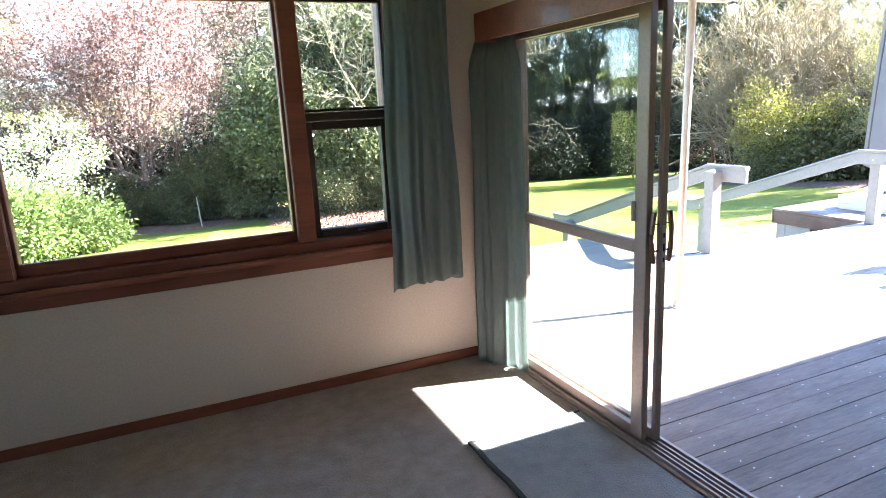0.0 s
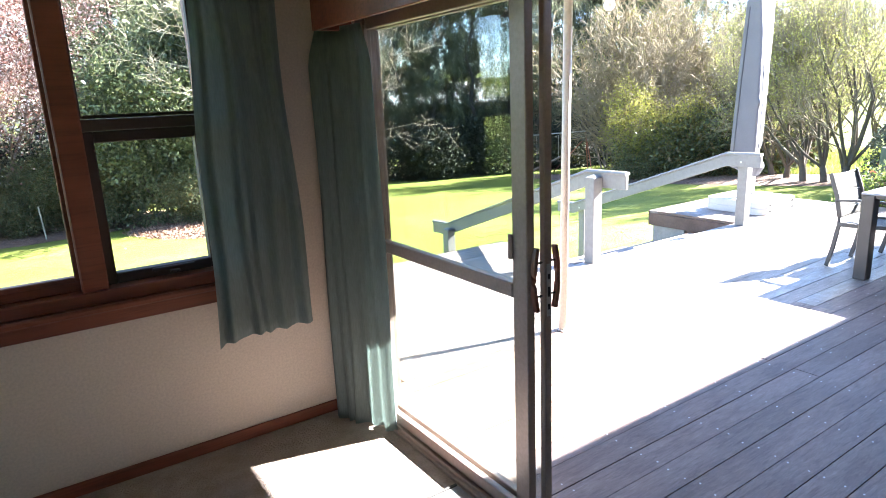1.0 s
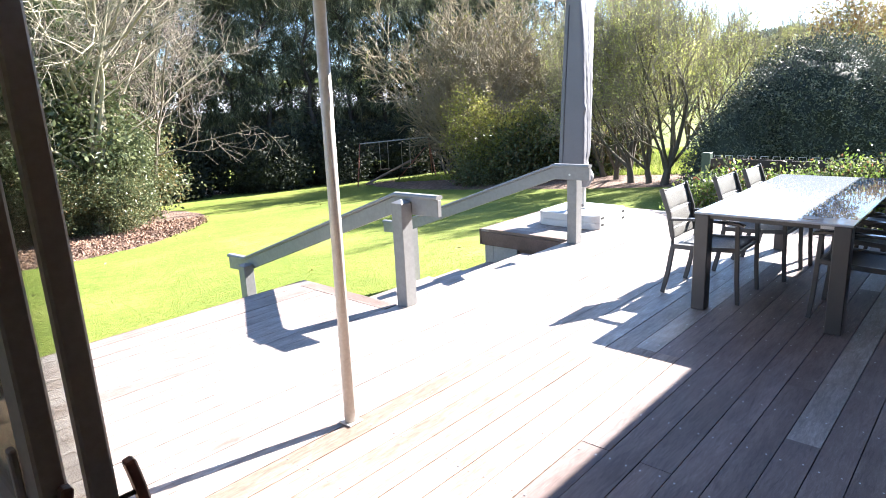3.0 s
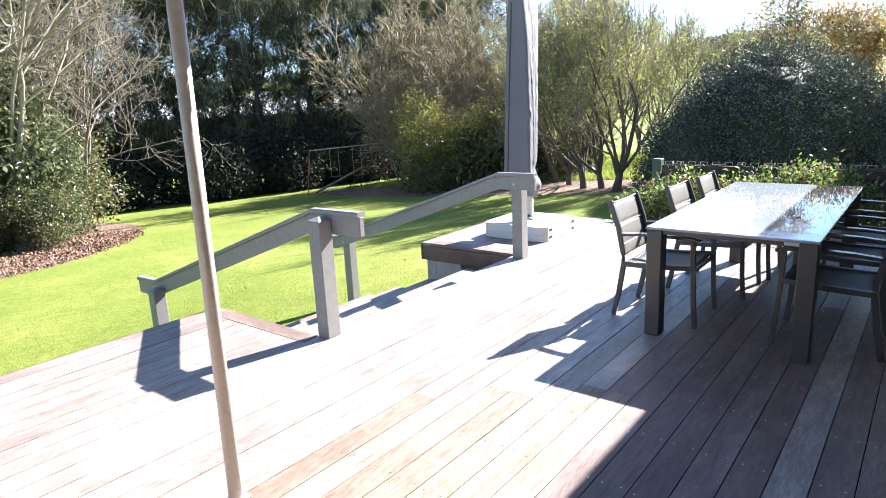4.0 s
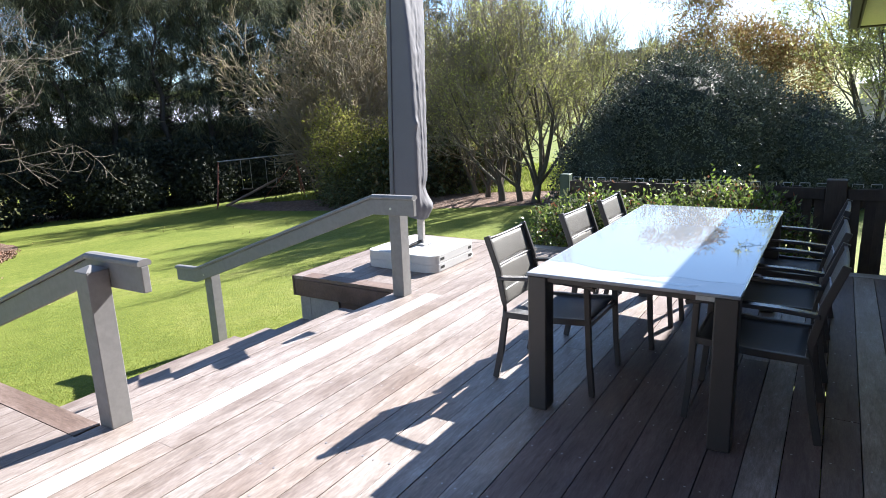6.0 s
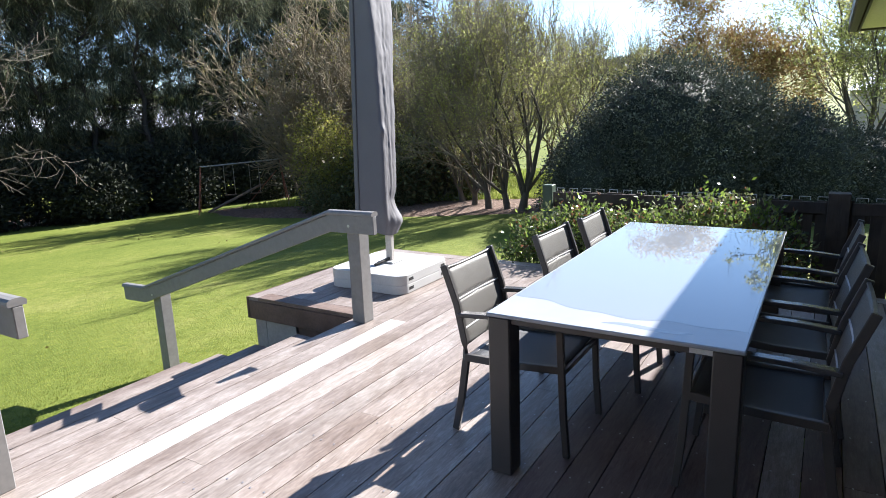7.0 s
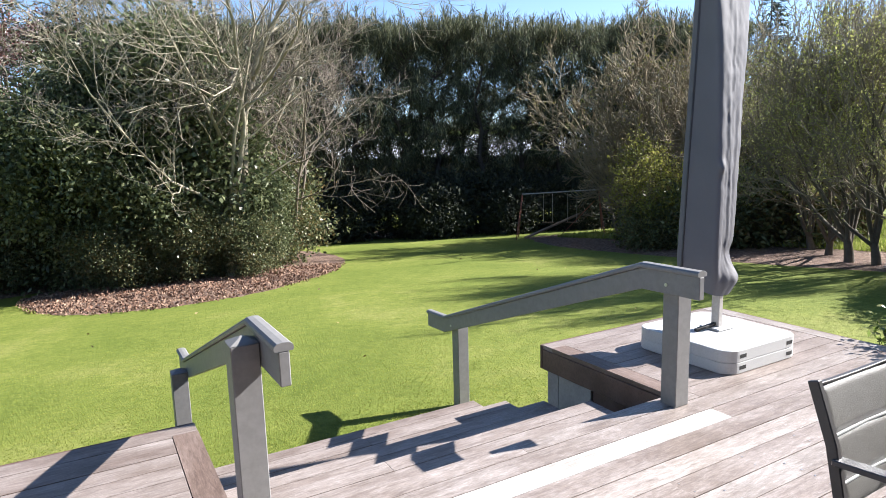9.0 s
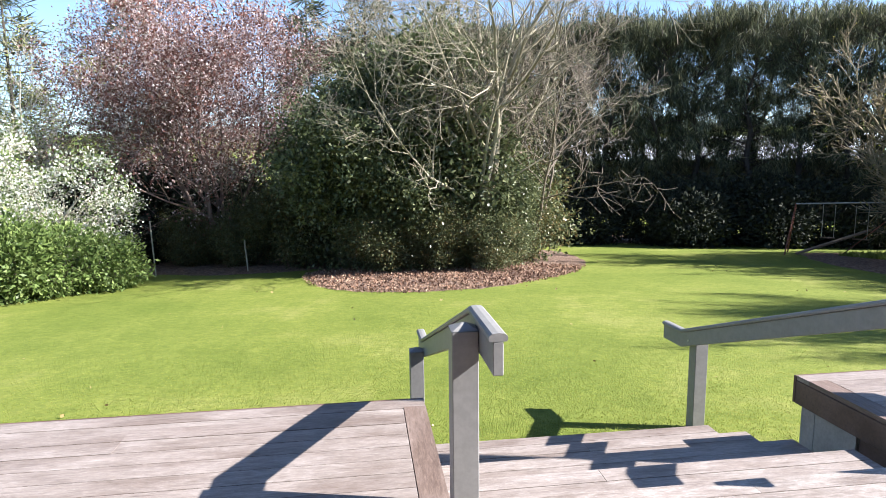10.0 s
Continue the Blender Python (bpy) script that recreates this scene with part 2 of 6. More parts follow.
# lawn
M_LAWN, nt, b = nodes_of("mown_lawn")
v = coords(nt)
a1 = ramp(nt, noise_tex(nt, v, 0.35, 6.0, 0.7), [(0.30, (0.100, 0.133, 0.022)), (0.55, (0.142, 0.169, 0.033)), (0.72, (0.205, 0.21, 0.062))])
a2 = ramp(nt, noise_tex(nt, v, 17.0, 8.0, 0.78), [(0.3, (0.56, 0.59, 0.52)), (0.55, (1.0, 1.0, 1.0)), (0.75, (1.35, 1.32, 1.3))])
a3 = ramp(nt, noise_tex(nt, v, 5.5, 9.0, 0.78, 0.3), [(0.34, (0.70, 0.76, 0.62)), (0.5, (1.0, 1.0, 1.0)), (0.67, (1.3, 1.22, 1.35))])
nt.links.new(mixc(nt, 0.8, mixc(nt, 0.9, a1, a3, 'MULTIPLY'), a2, 'MULTIPLY'), b.inputs["Base Color"])
b.inputs["Roughness"].default_value = 0.85
b.inputs["Specular IOR Level"].default_value = 0.15
bump(nt, b, noise_tex(nt, v, 55.0, 5.0, 0.8), 0.5, 0.02)
M_BLADE = leafy("grass_blades", [(0.0, (0.150, 0.19, 0.032)), (0.5, (0.205, 0.236, 0.046)), (0.85, (0.262, 0.278, 0.072)), (1.0, (0.295, 0.27, 0.11))], 0.6, 0.4, 0.2)

M_FIELD = leafy("field_grass", [(0.0, (0.17, 0.22, 0.04)), (0.6, (0.26, 0.31, 0.07)), (1.0, (0.38, 0.38, 0.14))], 0.6, 0.45, 0.2)

# bark mulch
M_MULCH, nt, b = nodes_of("bark_mulch")
v = coords(nt)
n1 = noise_tex(nt, v, 30.0, 6.0, 0.8)
vo = nt.nodes.new("ShaderNodeTexVoronoi")
vo.inputs["Scale"].default_value = 14.0
nt.links.new(v, vo.inputs["Vector"])
c = ramp(nt, vo.outputs["Color"], [(0.2, (0.085, 0.048, 0.034)), (0.5, (0.15, 0.09, 0.063)), (0.8, (0.24, 0.158, 0.115))])
nt.links.new(mixc(nt, 0.7, c, ramp(nt, n1, [(0.3, (0.5, 0.5, 0.5)), (0.7, (1.3, 1.3, 1.3))]), 'MULTIPLY'), b.inputs["Base Color"])
b.inputs["Roughness"].default_value = 0.9
bump(nt, b, n1, 1.0, 0.05)
M_CHIP = leafy("bark_chips", [(0.0, (0.09, 0.05, 0.036)), (0.5, (0.185, 0.108, 0.077)), (1.0, (0.36, 0.25, 0.185))], 0.9, 0.0, 0.1)

M_BARK = speckled("grey_brown_bark", (0.12, 0.095, 0.075), (0.22, 0.18, 0.145), 5, 50, 0.9, bumps=0.6)
M_BARK_PALE = speckled("pale_lichen_bark", (0.26, 0.235, 0.18), (0.42, 0.385, 0.31), 4, 40, 0.9, bumps=0.5)
M_BARK_BARE = speckled("tan_lichened_bark", (0.185, 0.16, 0.115), (0.33, 0.29, 0.215), 4, 40, 0.9, bumps=0.5)
M_BARK_DARK = speckled("dark_bark", (0.045, 0.036, 0.03), (0.08, 0.065, 0.052), 5, 50, 0.95, bumps=0.6)
M_BARK_OLIVE = speckled("olive_willow_bark", (0.13, 0.11, 0.078), (0.235, 0.198, 0.14), 5, 50, 0.9, bumps=0.4)
M_BARK_STEM = speckled("dark_willow_bark", (0.062, 0.05, 0.037), (0.125, 0.102, 0.074), 5, 50, 0.9, bumps=0.5)
M_BARK_TAN = speckled("tan_bark", (0.16, 0.13, 0.082), (0.27, 0.22, 0.14), 5, 50, 0.9, bumps=0.4)
M_TWIG_PURPLE = speckled("purple_brown_twigs", (0.13, 0.085, 0.075), (0.20, 0.14, 0.12), 5, 50, 0.9, bumps=0.3)
L_CAMELLIA = leafy("glossy_green_leaves", [(0.0, (0.055, 0.07, 0.035)), (0.6, (0.108, 0.13, 0.062)), (1.0, (0.24, 0.255, 0.135))], 0.34, 0.33, 0.5)
L_CAM_BROWN = leafy("faded_olive_leaves", [(0.0, (0.06, 0.065, 0.022)), (0.6, (0.12, 0.105, 0.04)), (1.0, (0.22, 0.16, 0.08))], 0.45, 0.3, 0.4)
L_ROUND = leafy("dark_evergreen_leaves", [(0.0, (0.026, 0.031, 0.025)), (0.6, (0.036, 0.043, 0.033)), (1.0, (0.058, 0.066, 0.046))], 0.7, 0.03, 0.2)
L_DOME = leafy("matte_evergreen_leaves", [(0.0, (0.055, 0.066, 0.052)), (0.6, (0.088, 0.10, 0.08)), (1.0, (0.16, 0.176, 0.135))], 0.65, 0.05, 0.2)
L_DRY = leafy("dry_fallen_leaf", [(0.0, (0.26, 0.19, 0.09)), (1.0, (0.42, 0.34, 0.18))], 0.8, 0.1, 0.2)
L_PINE = leafy("pine_needles", [(0.0, (0.05, 0.058, 0.038)), (0.6, (0.098, 0.11, 0.066)), (0.85, (0.16, 0.17, 0.098)), (1.0, (0.32, 0.31, 0.19))], 0.6, 0.3, 0.3)
L_HEDGE = leafy("bright_hedge_leaves", [(0.0, (0.07, 0.12, 0.025)), (0.6, (0.15, 0.22, 0.045)), (1.0, (0.30, 0.37, 0.10))], 0.22, 0.5, 0.9)
L_RED = leafy("bronze_young_leaves", [(0.0, (0.12, 0.05, 0.03)), (1.0, (0.26, 0.13, 0.07))], 0.35, 0.3, 0.5)
L_WILLOW = leafy("young_willow_leaves", [(0.0, (0.20, 0.225, 0.062)), (0.6, (0.32, 0.335, 0.11)), (1.0, (0.48, 0.475, 0.21))], 0.55, 0.58, 0.3)
L_POPLAR = leafy("pale_poplar_leaves", [(0.0, (0.28, 0.31, 0.10)), (0.6, (0.40, 0.42, 0.16)), (1.0, (0.54, 0.54, 0.25))], 0.5, 0.64, 0.3)
L_YELLOW = leafy("yellow_green_leaves", [(0.0, (0.19, 0.20, 0.045)), (0.6, (0.28, 0.28, 0.065)), (1.0, (0.38, 0.36, 0.11))], 0.5, 0.45, 0.3)
L_GOLD = leafy("bronze_conifer_sprays", [(0.0, (0.17, 0.105, 0.042)), (0.6, (0.29, 0.195, 0.08)), (1.0, (0.42, 0.32, 0.15))], 0.6, 0.42, 0.3)
L_PINK = leafy("pink_blossom", [(0.0, (0.29, 0.19, 0.19)), (0.5, (0.47, 0.365, 0.36)), (1.0, (0.69, 0.60, 0.59))], 0.7, 0.4, 0.2)
L_PURPLE = leafy("purple_young_leaves", [(0.0, (0.12, 0.05, 0.045)), (1.0, (0.24, 0.12, 0.10))], 0.6, 0.35, 0.3)
L_WHITE = leafy("white_blossom", [(0.0, (0.62, 0.62, 0.52)), (1.0, (0.84, 0.84, 0.78))], 0.7, 0.4, 0.2)
L_BUSH = leafy("fresh_green_bush_leaves", [(0.0, (0.075, 0.115, 0.034)), (0.6, (0.14, 0.2, 0.06)), (1.0, (0.23, 0.29, 0.10))], 0.45, 0.35, 0.4)
L_SPRUCE = leafy("blue_grey_spruce", [(0.0, (0.03, 0.045, 0.04)), (1.0, (0.06, 0.085, 0.075))], 0.6, 0.2, 0.3)

# ---------- building helpers ----------
ORIGIN = {}


def thing(name, label, category, at=(0, 0, 0), group="", kind=""):
    e = new(name)
    e.location = at
    e.empty_display_size = 0.2
    ORIGIN[e] = Vector(at)
    return tagged(e, label, category, group, kind)


def to_mesh(name, bm, mat, smooth=False):
    me = bpy.data.meshes.new(name)
    bm.to_mesh(me)
    bm.free()
    me.materials.append(mat)
    if smooth:
        me.polygons.foreach_set("use_smooth", [True] * len(me.polygons))
    return me


def part(name, bm, mat, parent, label="", smooth=False):
    """A bmesh in world places becomes one mesh under its thing or part."""
    o = ORIGIN[parent]
    bmesh.ops.translate(bm, verts=bm.verts, vec=-o)
    ob = new(name, to_mesh(name, bm, mat, smooth))
    ob.parent = parent
    ORIGIN[ob] = o
    return tagged(ob, label) if label else ob


def setting(name, bm, mat, label, category="", smooth=False):
    ob = new(name, to_mesh(name, bm, mat, smooth))
    ORIGIN[ob] = Vector((0, 0, 0))
    return tagged(ob, label, category or name.split("_")[0], kind="structure")


def box(bm, x0, x1, y0, y1, z0, z1, bevel=0.0, m=None, segs=1):
    r = bmesh.ops.create_cube(bm, size=1.0)
    vs = r["verts"]
    for w in vs:
        w.co = Vector(((x0 + x1) / 2 + w.co.x * (x1 - x0), (y0 + y1) / 2 + w.co.y * (y1 - y0), (z0 + z1) / 2 + w.co.z * (z1 - z0)))
    if bevel:
        es = list({e for w in vs for e in w.link_edges})
        out = bmesh.ops.bevel(bm, geom=es, offset=bevel, segments=segs, affect='EDGES', profile=0.5)
        vs = list({w for fc in out["faces"] for w in fc.verts} | {w for w in vs if w.is_valid})
    if m is not None:
        bmesh.ops.transform(bm, matrix=m, verts=vs)
    return bm


def bx(*a, **k):
    return box(bmesh.new(), *a, **k)


def rod(bm, p0, p1, r, sides=10, r2=None):
    p0, p1 = Vector(p0), Vector(p1)
    d = p1 - p0
    m = Matrix.Translation((p0 + p1) / 2) @ d.to_track_quat('Z', 'Y').to_matrix().to_4x4()
    bmesh.ops.create_cone(bm, cap_ends=True, segments=sides, radius1=r, radius2=r if r2 is None else r2, depth=d.length, matrix=m)
    return bm


def profile(bm, pts, axis, a, b):
    """A closed outline pushed along an axis: 'x' takes (y, z) points, 'y' takes (x, z), 'z' takes (x, y)."""
    def at(p, s):
        return {"x": (s, p[0], p[1]), "y": (p[0], s, p[1]), "z": (p[0], p[1], s)}[axis]
    v0 = [bm.verts.new(at(p, a)) for p in pts]
    v1 = [bm.verts.new(at(p, b)) for p in pts]
    bm.faces.new(v0)
    bm.faces.new(v1[::-1])
    n = len(pts)
    for i in range(n):
        bm.faces.new((v0[i], v1[i], v1[(i + 1) % n], v0[(i + 1) % n]))
    bmesh.ops.recalc_face_normals(bm, faces=bm.faces)
    return bm


def sweep(bm, pts, half_w, half_h, bevel=0.0):
    """A bar of oblong section along points."""
    rings = []
    for i, p in enumerate(pts):
        p = Vector(p)
        d = (Vector(pts[min(i + 1, len(pts) - 1)]) - Vector(pts[max(i - 1, 0)])).normalized()
        side = d.cross(Vector((0, 0, 1)))
        side = side.normalized() if side.length > 1e-3 else Vector((1, 0, 0))
        up = side.cross(d).normalized()
        rings.append([bm.verts.new(p + side * sx * half_w + up * sz * half_h) for sx, sz in ((-1, -1), (1, -1), (1, 1), (-1, 1))])
    for a, b in zip(rings, rings[1:]):
        for i in range(4):
            bm.faces.new((a[i], a[(i + 1) % 4], b[(i + 1) % 4], b[i]))
    bm.faces.new(rings[0][::-1])
    bm.faces.new(rings[-1])
    bmesh.ops.recalc_face_normals(bm, faces=bm.faces)
    if bevel:
        bmesh.ops.bevel(bm, geom=list(bm.edges), offset=bevel, segments=1, affect='EDGES')
    return bm


def raw_mesh(name, verts, faces, mat, smooth=False):
    me = bpy.data.meshes.new(name)
    me.from_pydata(verts, [], faces)
    me.materials.append(mat)
    if smooth:
        me.polygons.foreach_set("use_smooth", [True] * len(me.polygons))
    return me


def mesh_part(name, me, parent, label="", kind=""):
    ob = new(name, me)
    ob.parent = parent
    ORIGIN[ob] = ORIGIN[parent]
    return tagged(ob, label, kind=kind) if label or kind else ob

# ---------- ground ----------
def sstep(a, b, x):
    t = min(1.0, max(0.0, (x - a) / (b - a)))
    return t * t * (3 - 2 * t)


def gz(x, y):
    """Height of the ground: a lawn that falls away from the house, hills far to the east and north."""
    z = -0.9 - 0.075 * min(38.0, max(0.0, y - 7.3)) - 0.02 * min(40.0, max(0.0, x - 8.0))
    r = math.hypot(x, y)
    if r > 45:
        n = noise.noise(Vector((x * 0.006, y * 0.006, 3.1)))
        n2 = noise.noise(Vector((x * 0.02, y * 0.02, 7.7)))
        z += sstep(45, 380, r) * (20 + 13 * n + 3 * n2) * (0.75 + 0.35 * sstep(-1, 1, x / r))
    return z


axis = [math.sinh(i / 60 * 4.6) / math.sinh(4.6) * 900 for i in range(-60, 61)]
gv = [(8 + a, 12 + b, gz(8 + a, 12 + b)) for b in axis for a in axis]
n = len(axis)
gf = [(j * n + i, j * n + i + 1, (j + 1) * n + i + 1, (j + 1) * n + i) for j in range(n - 1) for i in range(n - 1)]
ground = tagged(new("ground", raw_mesh("ground", gv, gf, M_LAWN, True)), "bright green mown lawn falling away to distant hills", "lawn", kind="structure")

# ---------- deck ----------
BOARD_W, GAP, THICK = 0.1442, 0.0048, 0.032
BOARDS = {}


def board_mesh(length, width=BOARD_W, mat=M_DECK):
    key = (round(length, 2), round(width, 3), mat.name)
    if key not in BOARDS:
        bm = bx(-length / 2, length / 2, -width / 2, width / 2, -THICK, 0)
        BOARDS[key] = to_mesh("board", bm, mat)
    return BOARDS[key]


def lay_board(parent, x0, x1, y, z=0.0, width=BOARD_W, rz=0.0, mat=M_DECK):
    ob = new("board", board_mesh(round(x1 - x0 - 0.003, 2), width, mat))
    ob.parent = parent
    ob.location = ((x0 + x1) / 2, y, z + random.uniform(-0.0012, 0.0012))
    ob.rotation_euler = (0, 0, radians(rz) + random.uniform(-0.0004, 0.0004))
    return ob


EDGE_S, EDGE_MAIN, EDGE_N = -0.632, 4.975, 6.25
X_W, X_STEP0, X_STEP1, X_BOX, X_E = 2.165, 5.164, 7.75, 7.85, 9.83
deck = thing("deck", "weathered grey-brown hardwood deck boards running past the house", "deck", kind="structure")
rows_y = []
y = EDGE_S - 0.035 + (BOARD_W + GAP) / 2
while y < EDGE_N:
    rows_y.append(y)
    y += BOARD_W + GAP


def row_spans(y):
    a = X_W if y < 3.78 else 2.36 if y < 4.06 else 0.4
    if y + BOARD_W / 2 < EDGE_MAIN:
        return [(a, X_E)]
    if y + BOARD_W / 2 < EDGE_N - 0.13:
        return [(a, X_STEP0 - 0.145), (X_BOX + 0.145, X_E)]
    return []


def fill_rows():
    rng = random.Random(4)
    for y in rows_y:
        for a, b in row_spans(y):
            x = a
            first = True
            while x < b - 0.01:
                ln = rng.choice((2.1, 2.7, 3.3, 3.9, 4.5)) if not first else rng.choice((2.1, 2.4, 2.7, 3.0, 3.3))
                first = False
                x2 = x + ln
                if b - x2 < 0.9:
                    x2 = b
                if 4.54 < y < 4.69 and x < 7.0 < x2 + 1.5:
                    x2 = 7.89
                # Red-brown share jumps at the eave's shadow line, so the boards carry its shade.
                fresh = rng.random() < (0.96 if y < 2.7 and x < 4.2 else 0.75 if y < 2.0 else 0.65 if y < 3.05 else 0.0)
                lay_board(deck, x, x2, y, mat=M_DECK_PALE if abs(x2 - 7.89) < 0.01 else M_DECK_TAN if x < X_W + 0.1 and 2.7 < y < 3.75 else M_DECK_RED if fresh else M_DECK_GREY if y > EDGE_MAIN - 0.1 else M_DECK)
                x = x2


fill_rows()
# narrow ripped board along the main edge, border boards of the raised corners
for a, b in ((X_STEP0 - 0.143, 6.62), (6.62, X_BOX + 0.143)):
    lay_board(deck, a, b, 4.910, width=0.126)
lay_board(deck, 0.4, X_STEP0, EDGE_N - 0.07, width=0.14, mat=M_DECK_GREY)
lay_board(deck, X_BOX, X_E, EDGE_N - 0.07, width=0.14, mat=M_DECK_GREY)
lay_board(deck, 0.4, X_STEP0 - 0.145, 6.073, width=0.066, mat=M_DECK_GREY)
lay_board(deck, X_BOX + 0.145, X_E, 6.073, width=0.066, mat=M_DECK_GREY)
for x, border in ((X_STEP0 - 0.07, M_BORDER), (X_BOX + 0.07, M_BORDER)):
    ob = lay_board(deck, -0.57 + x, 0.57 + x, 5.56, 0.001, width=0.14, mat=border)
    ob.rotation_euler.z = radians(90)
ob = lay_board(deck, X_E + 0.075 - 3.4, X_E + 0.075 + 3.4, 2.85, 0.002, width=0.14)
ob.rotation_euler.z = radians(90)
# joists' screws
bm = bmesh.new()
rng = random.Random(8)
for y in rows_y:
    for a, b in row_spans(y):
        for k in range(int((b - a) / 0.46)):
            x = a + 0.2 + k * 0.46
            if 2.1 < x < 8.6 and y < 4.2:
                for s in (-0.042, 0.042):
                    c = Vector((x + rng.uniform(-0.012, 0.012), y + s + rng.uniform(-0.004, 0.004), 0.0022))
                    vs = [bm.verts.new(c + Vector((0.0048 * math.cos(q * 1.047), 0.0048 * math.sin(q * 1.047), 0))) for q in range(6)]
                    bm.faces.new(vs)
scr = part("screw_heads", bm, M_STEEL, deck, "small bright screw heads")
scr["kind"] = "stuff"
# framing under the boards and fascias
bm = bmesh.new()
for x0, x1, y0, y1 in ((X_W, X_E, EDGE_S, EDGE_MAIN - 0.05), (0.4, X_STEP0 - 0.03, 4.05, EDGE_N - 0.05), (X_BOX + 0.04, X_E, EDGE_MAIN, EDGE_N - 0.05)):
    k = x0 + 0.05
    while k < x1:
        box(bm, k - 0.022, k + 0.022, y0, y1, -0.19, -THICK - 0.002)
        k += 0.46
part("joists", bm, M_FENCE, deck)
part("fascia", bx(X_BOX - 0.005, X_BOX + 0.024, 4.985, EDGE_N, -0.205, -0.036, bevel=0.004), M_FASCIA, deck, "dark red-brown fascia board")
part("fascia", bx(X_BOX - 0.005, X_E + 0.1, EDGE_N + 0.002, EDGE_N + 0.03, -0.205, -0.004, bevel=0.004), M_FASCIA, deck)
part("fascia", bx(X_STEP0 - 0.022, X_STEP0 + 0.004, 4.99, EDGE_N, -0.205, -0.036, bevel=0.004), M_FASCIA, deck)
part("fascia", bx(0.4, X_STEP0, EDGE_N + 0.002, EDGE_N + 0.03, -0.205, -0.004, bevel=0.004), M_FASCIA, deck)
part("fascia", bx(X_E + 0.15, X_E + 0.178, -0.6, EDGE_N + 0.03, -0.205, -0.004, bevel=0.004), M_FASCIA, deck)
part("plinth_wall", bx(X_BOX + 0.03, X_E + 0.06, EDGE_N - 0.16, EDGE_N - 0.03, -1.4, -0.175), M_CONC, deck, "stained pale concrete plinth")
part("plinth_wall", bx(X_BOX + 0.03, X_BOX + 0.15, 5.72, EDGE_N - 0.165, -1.4, -0.175), M_CONC, deck)
part("skirting_board", bx(X_BOX + 0.05, X_BOX + 0.085, 5.0, 5.715, -1.2, -0.21), M_FASCIA, deck, "dark timber skirting")
part("plinth_wall", bx(0.4, X_STEP0 - 0.04, EDGE_N - 0.16, EDGE_N - 0.03, -1.4, -0.175), M_CONC, deck)
part("plinth_wall", bx(X_STEP0 - 0.15, X_STEP0 - 0.04, 4.6, EDGE_N - 0.17, -1.2, -0.175), M_CONC, deck)

# steps down to the lawn
steps = thing("steps", "broad weathered timber steps from the deck to the lawn", "steps", kind="structure")
RISE, GO = 0.178, 0.515
for i in range(4):
    z = -RISE * (i + 1)
    y0 = EDGE_MAIN + GO * i
    x0, x1 = X_STEP0 + 0.01, X_STEP1 - 0.08
    w = (GO + 0.012) / 4 - 0.005
    for k in range(4):
        yb = y0 - 0.004 + (k + 0.5) * (w + 0.005)
        if k % 2 == i % 2:
            lay_board(steps, x0, x1, yb, z, width=w, mat=M_DECK_GREY)
        else:
            c = x0 + (0.9, 1.6, 1.2, 1.9)[i]
            lay_board(steps, x0, c, yb, z, width=w, mat=M_DECK_GREY)
            lay_board(steps, c, x1, yb, z, width=w, mat=M_DECK_GREY)
for i in range(5):
    z1 = -RISE * i - THICK - 0.001
    y0 = EDGE_MAIN + GO * i - 0.03
    part("riser", bx(X_STEP0 + 0.012, X_STEP1 - 0.082, y0 - 0.022, y0, z1 - RISE + THICK, z1, bevel=0.003), M_DECK, steps)
for x in (X_STEP0 + 0.04, 6.4, X_STEP1 - 0.12):
    bm = bmesh.new()
    pts = [(4.8, -1.15), (4.8, -RISE - 0.04)]
    for i in range(4):
        pts += [(EDGE_MAIN + GO * (i + 1) - 0.06, -RISE * (i + 1) - 0.04), (EDGE_MAIN + GO * (i + 1) - 0.06, -RISE * (i + 2) - 0.04)]
    pts += [(EDGE_MAIN + GO * 4 - 0.06, -1.15)]
    profile(bm, pts, 'x', x - 0.02, x + 0.02)
    part("stringer", bm, M_FENCE, steps)


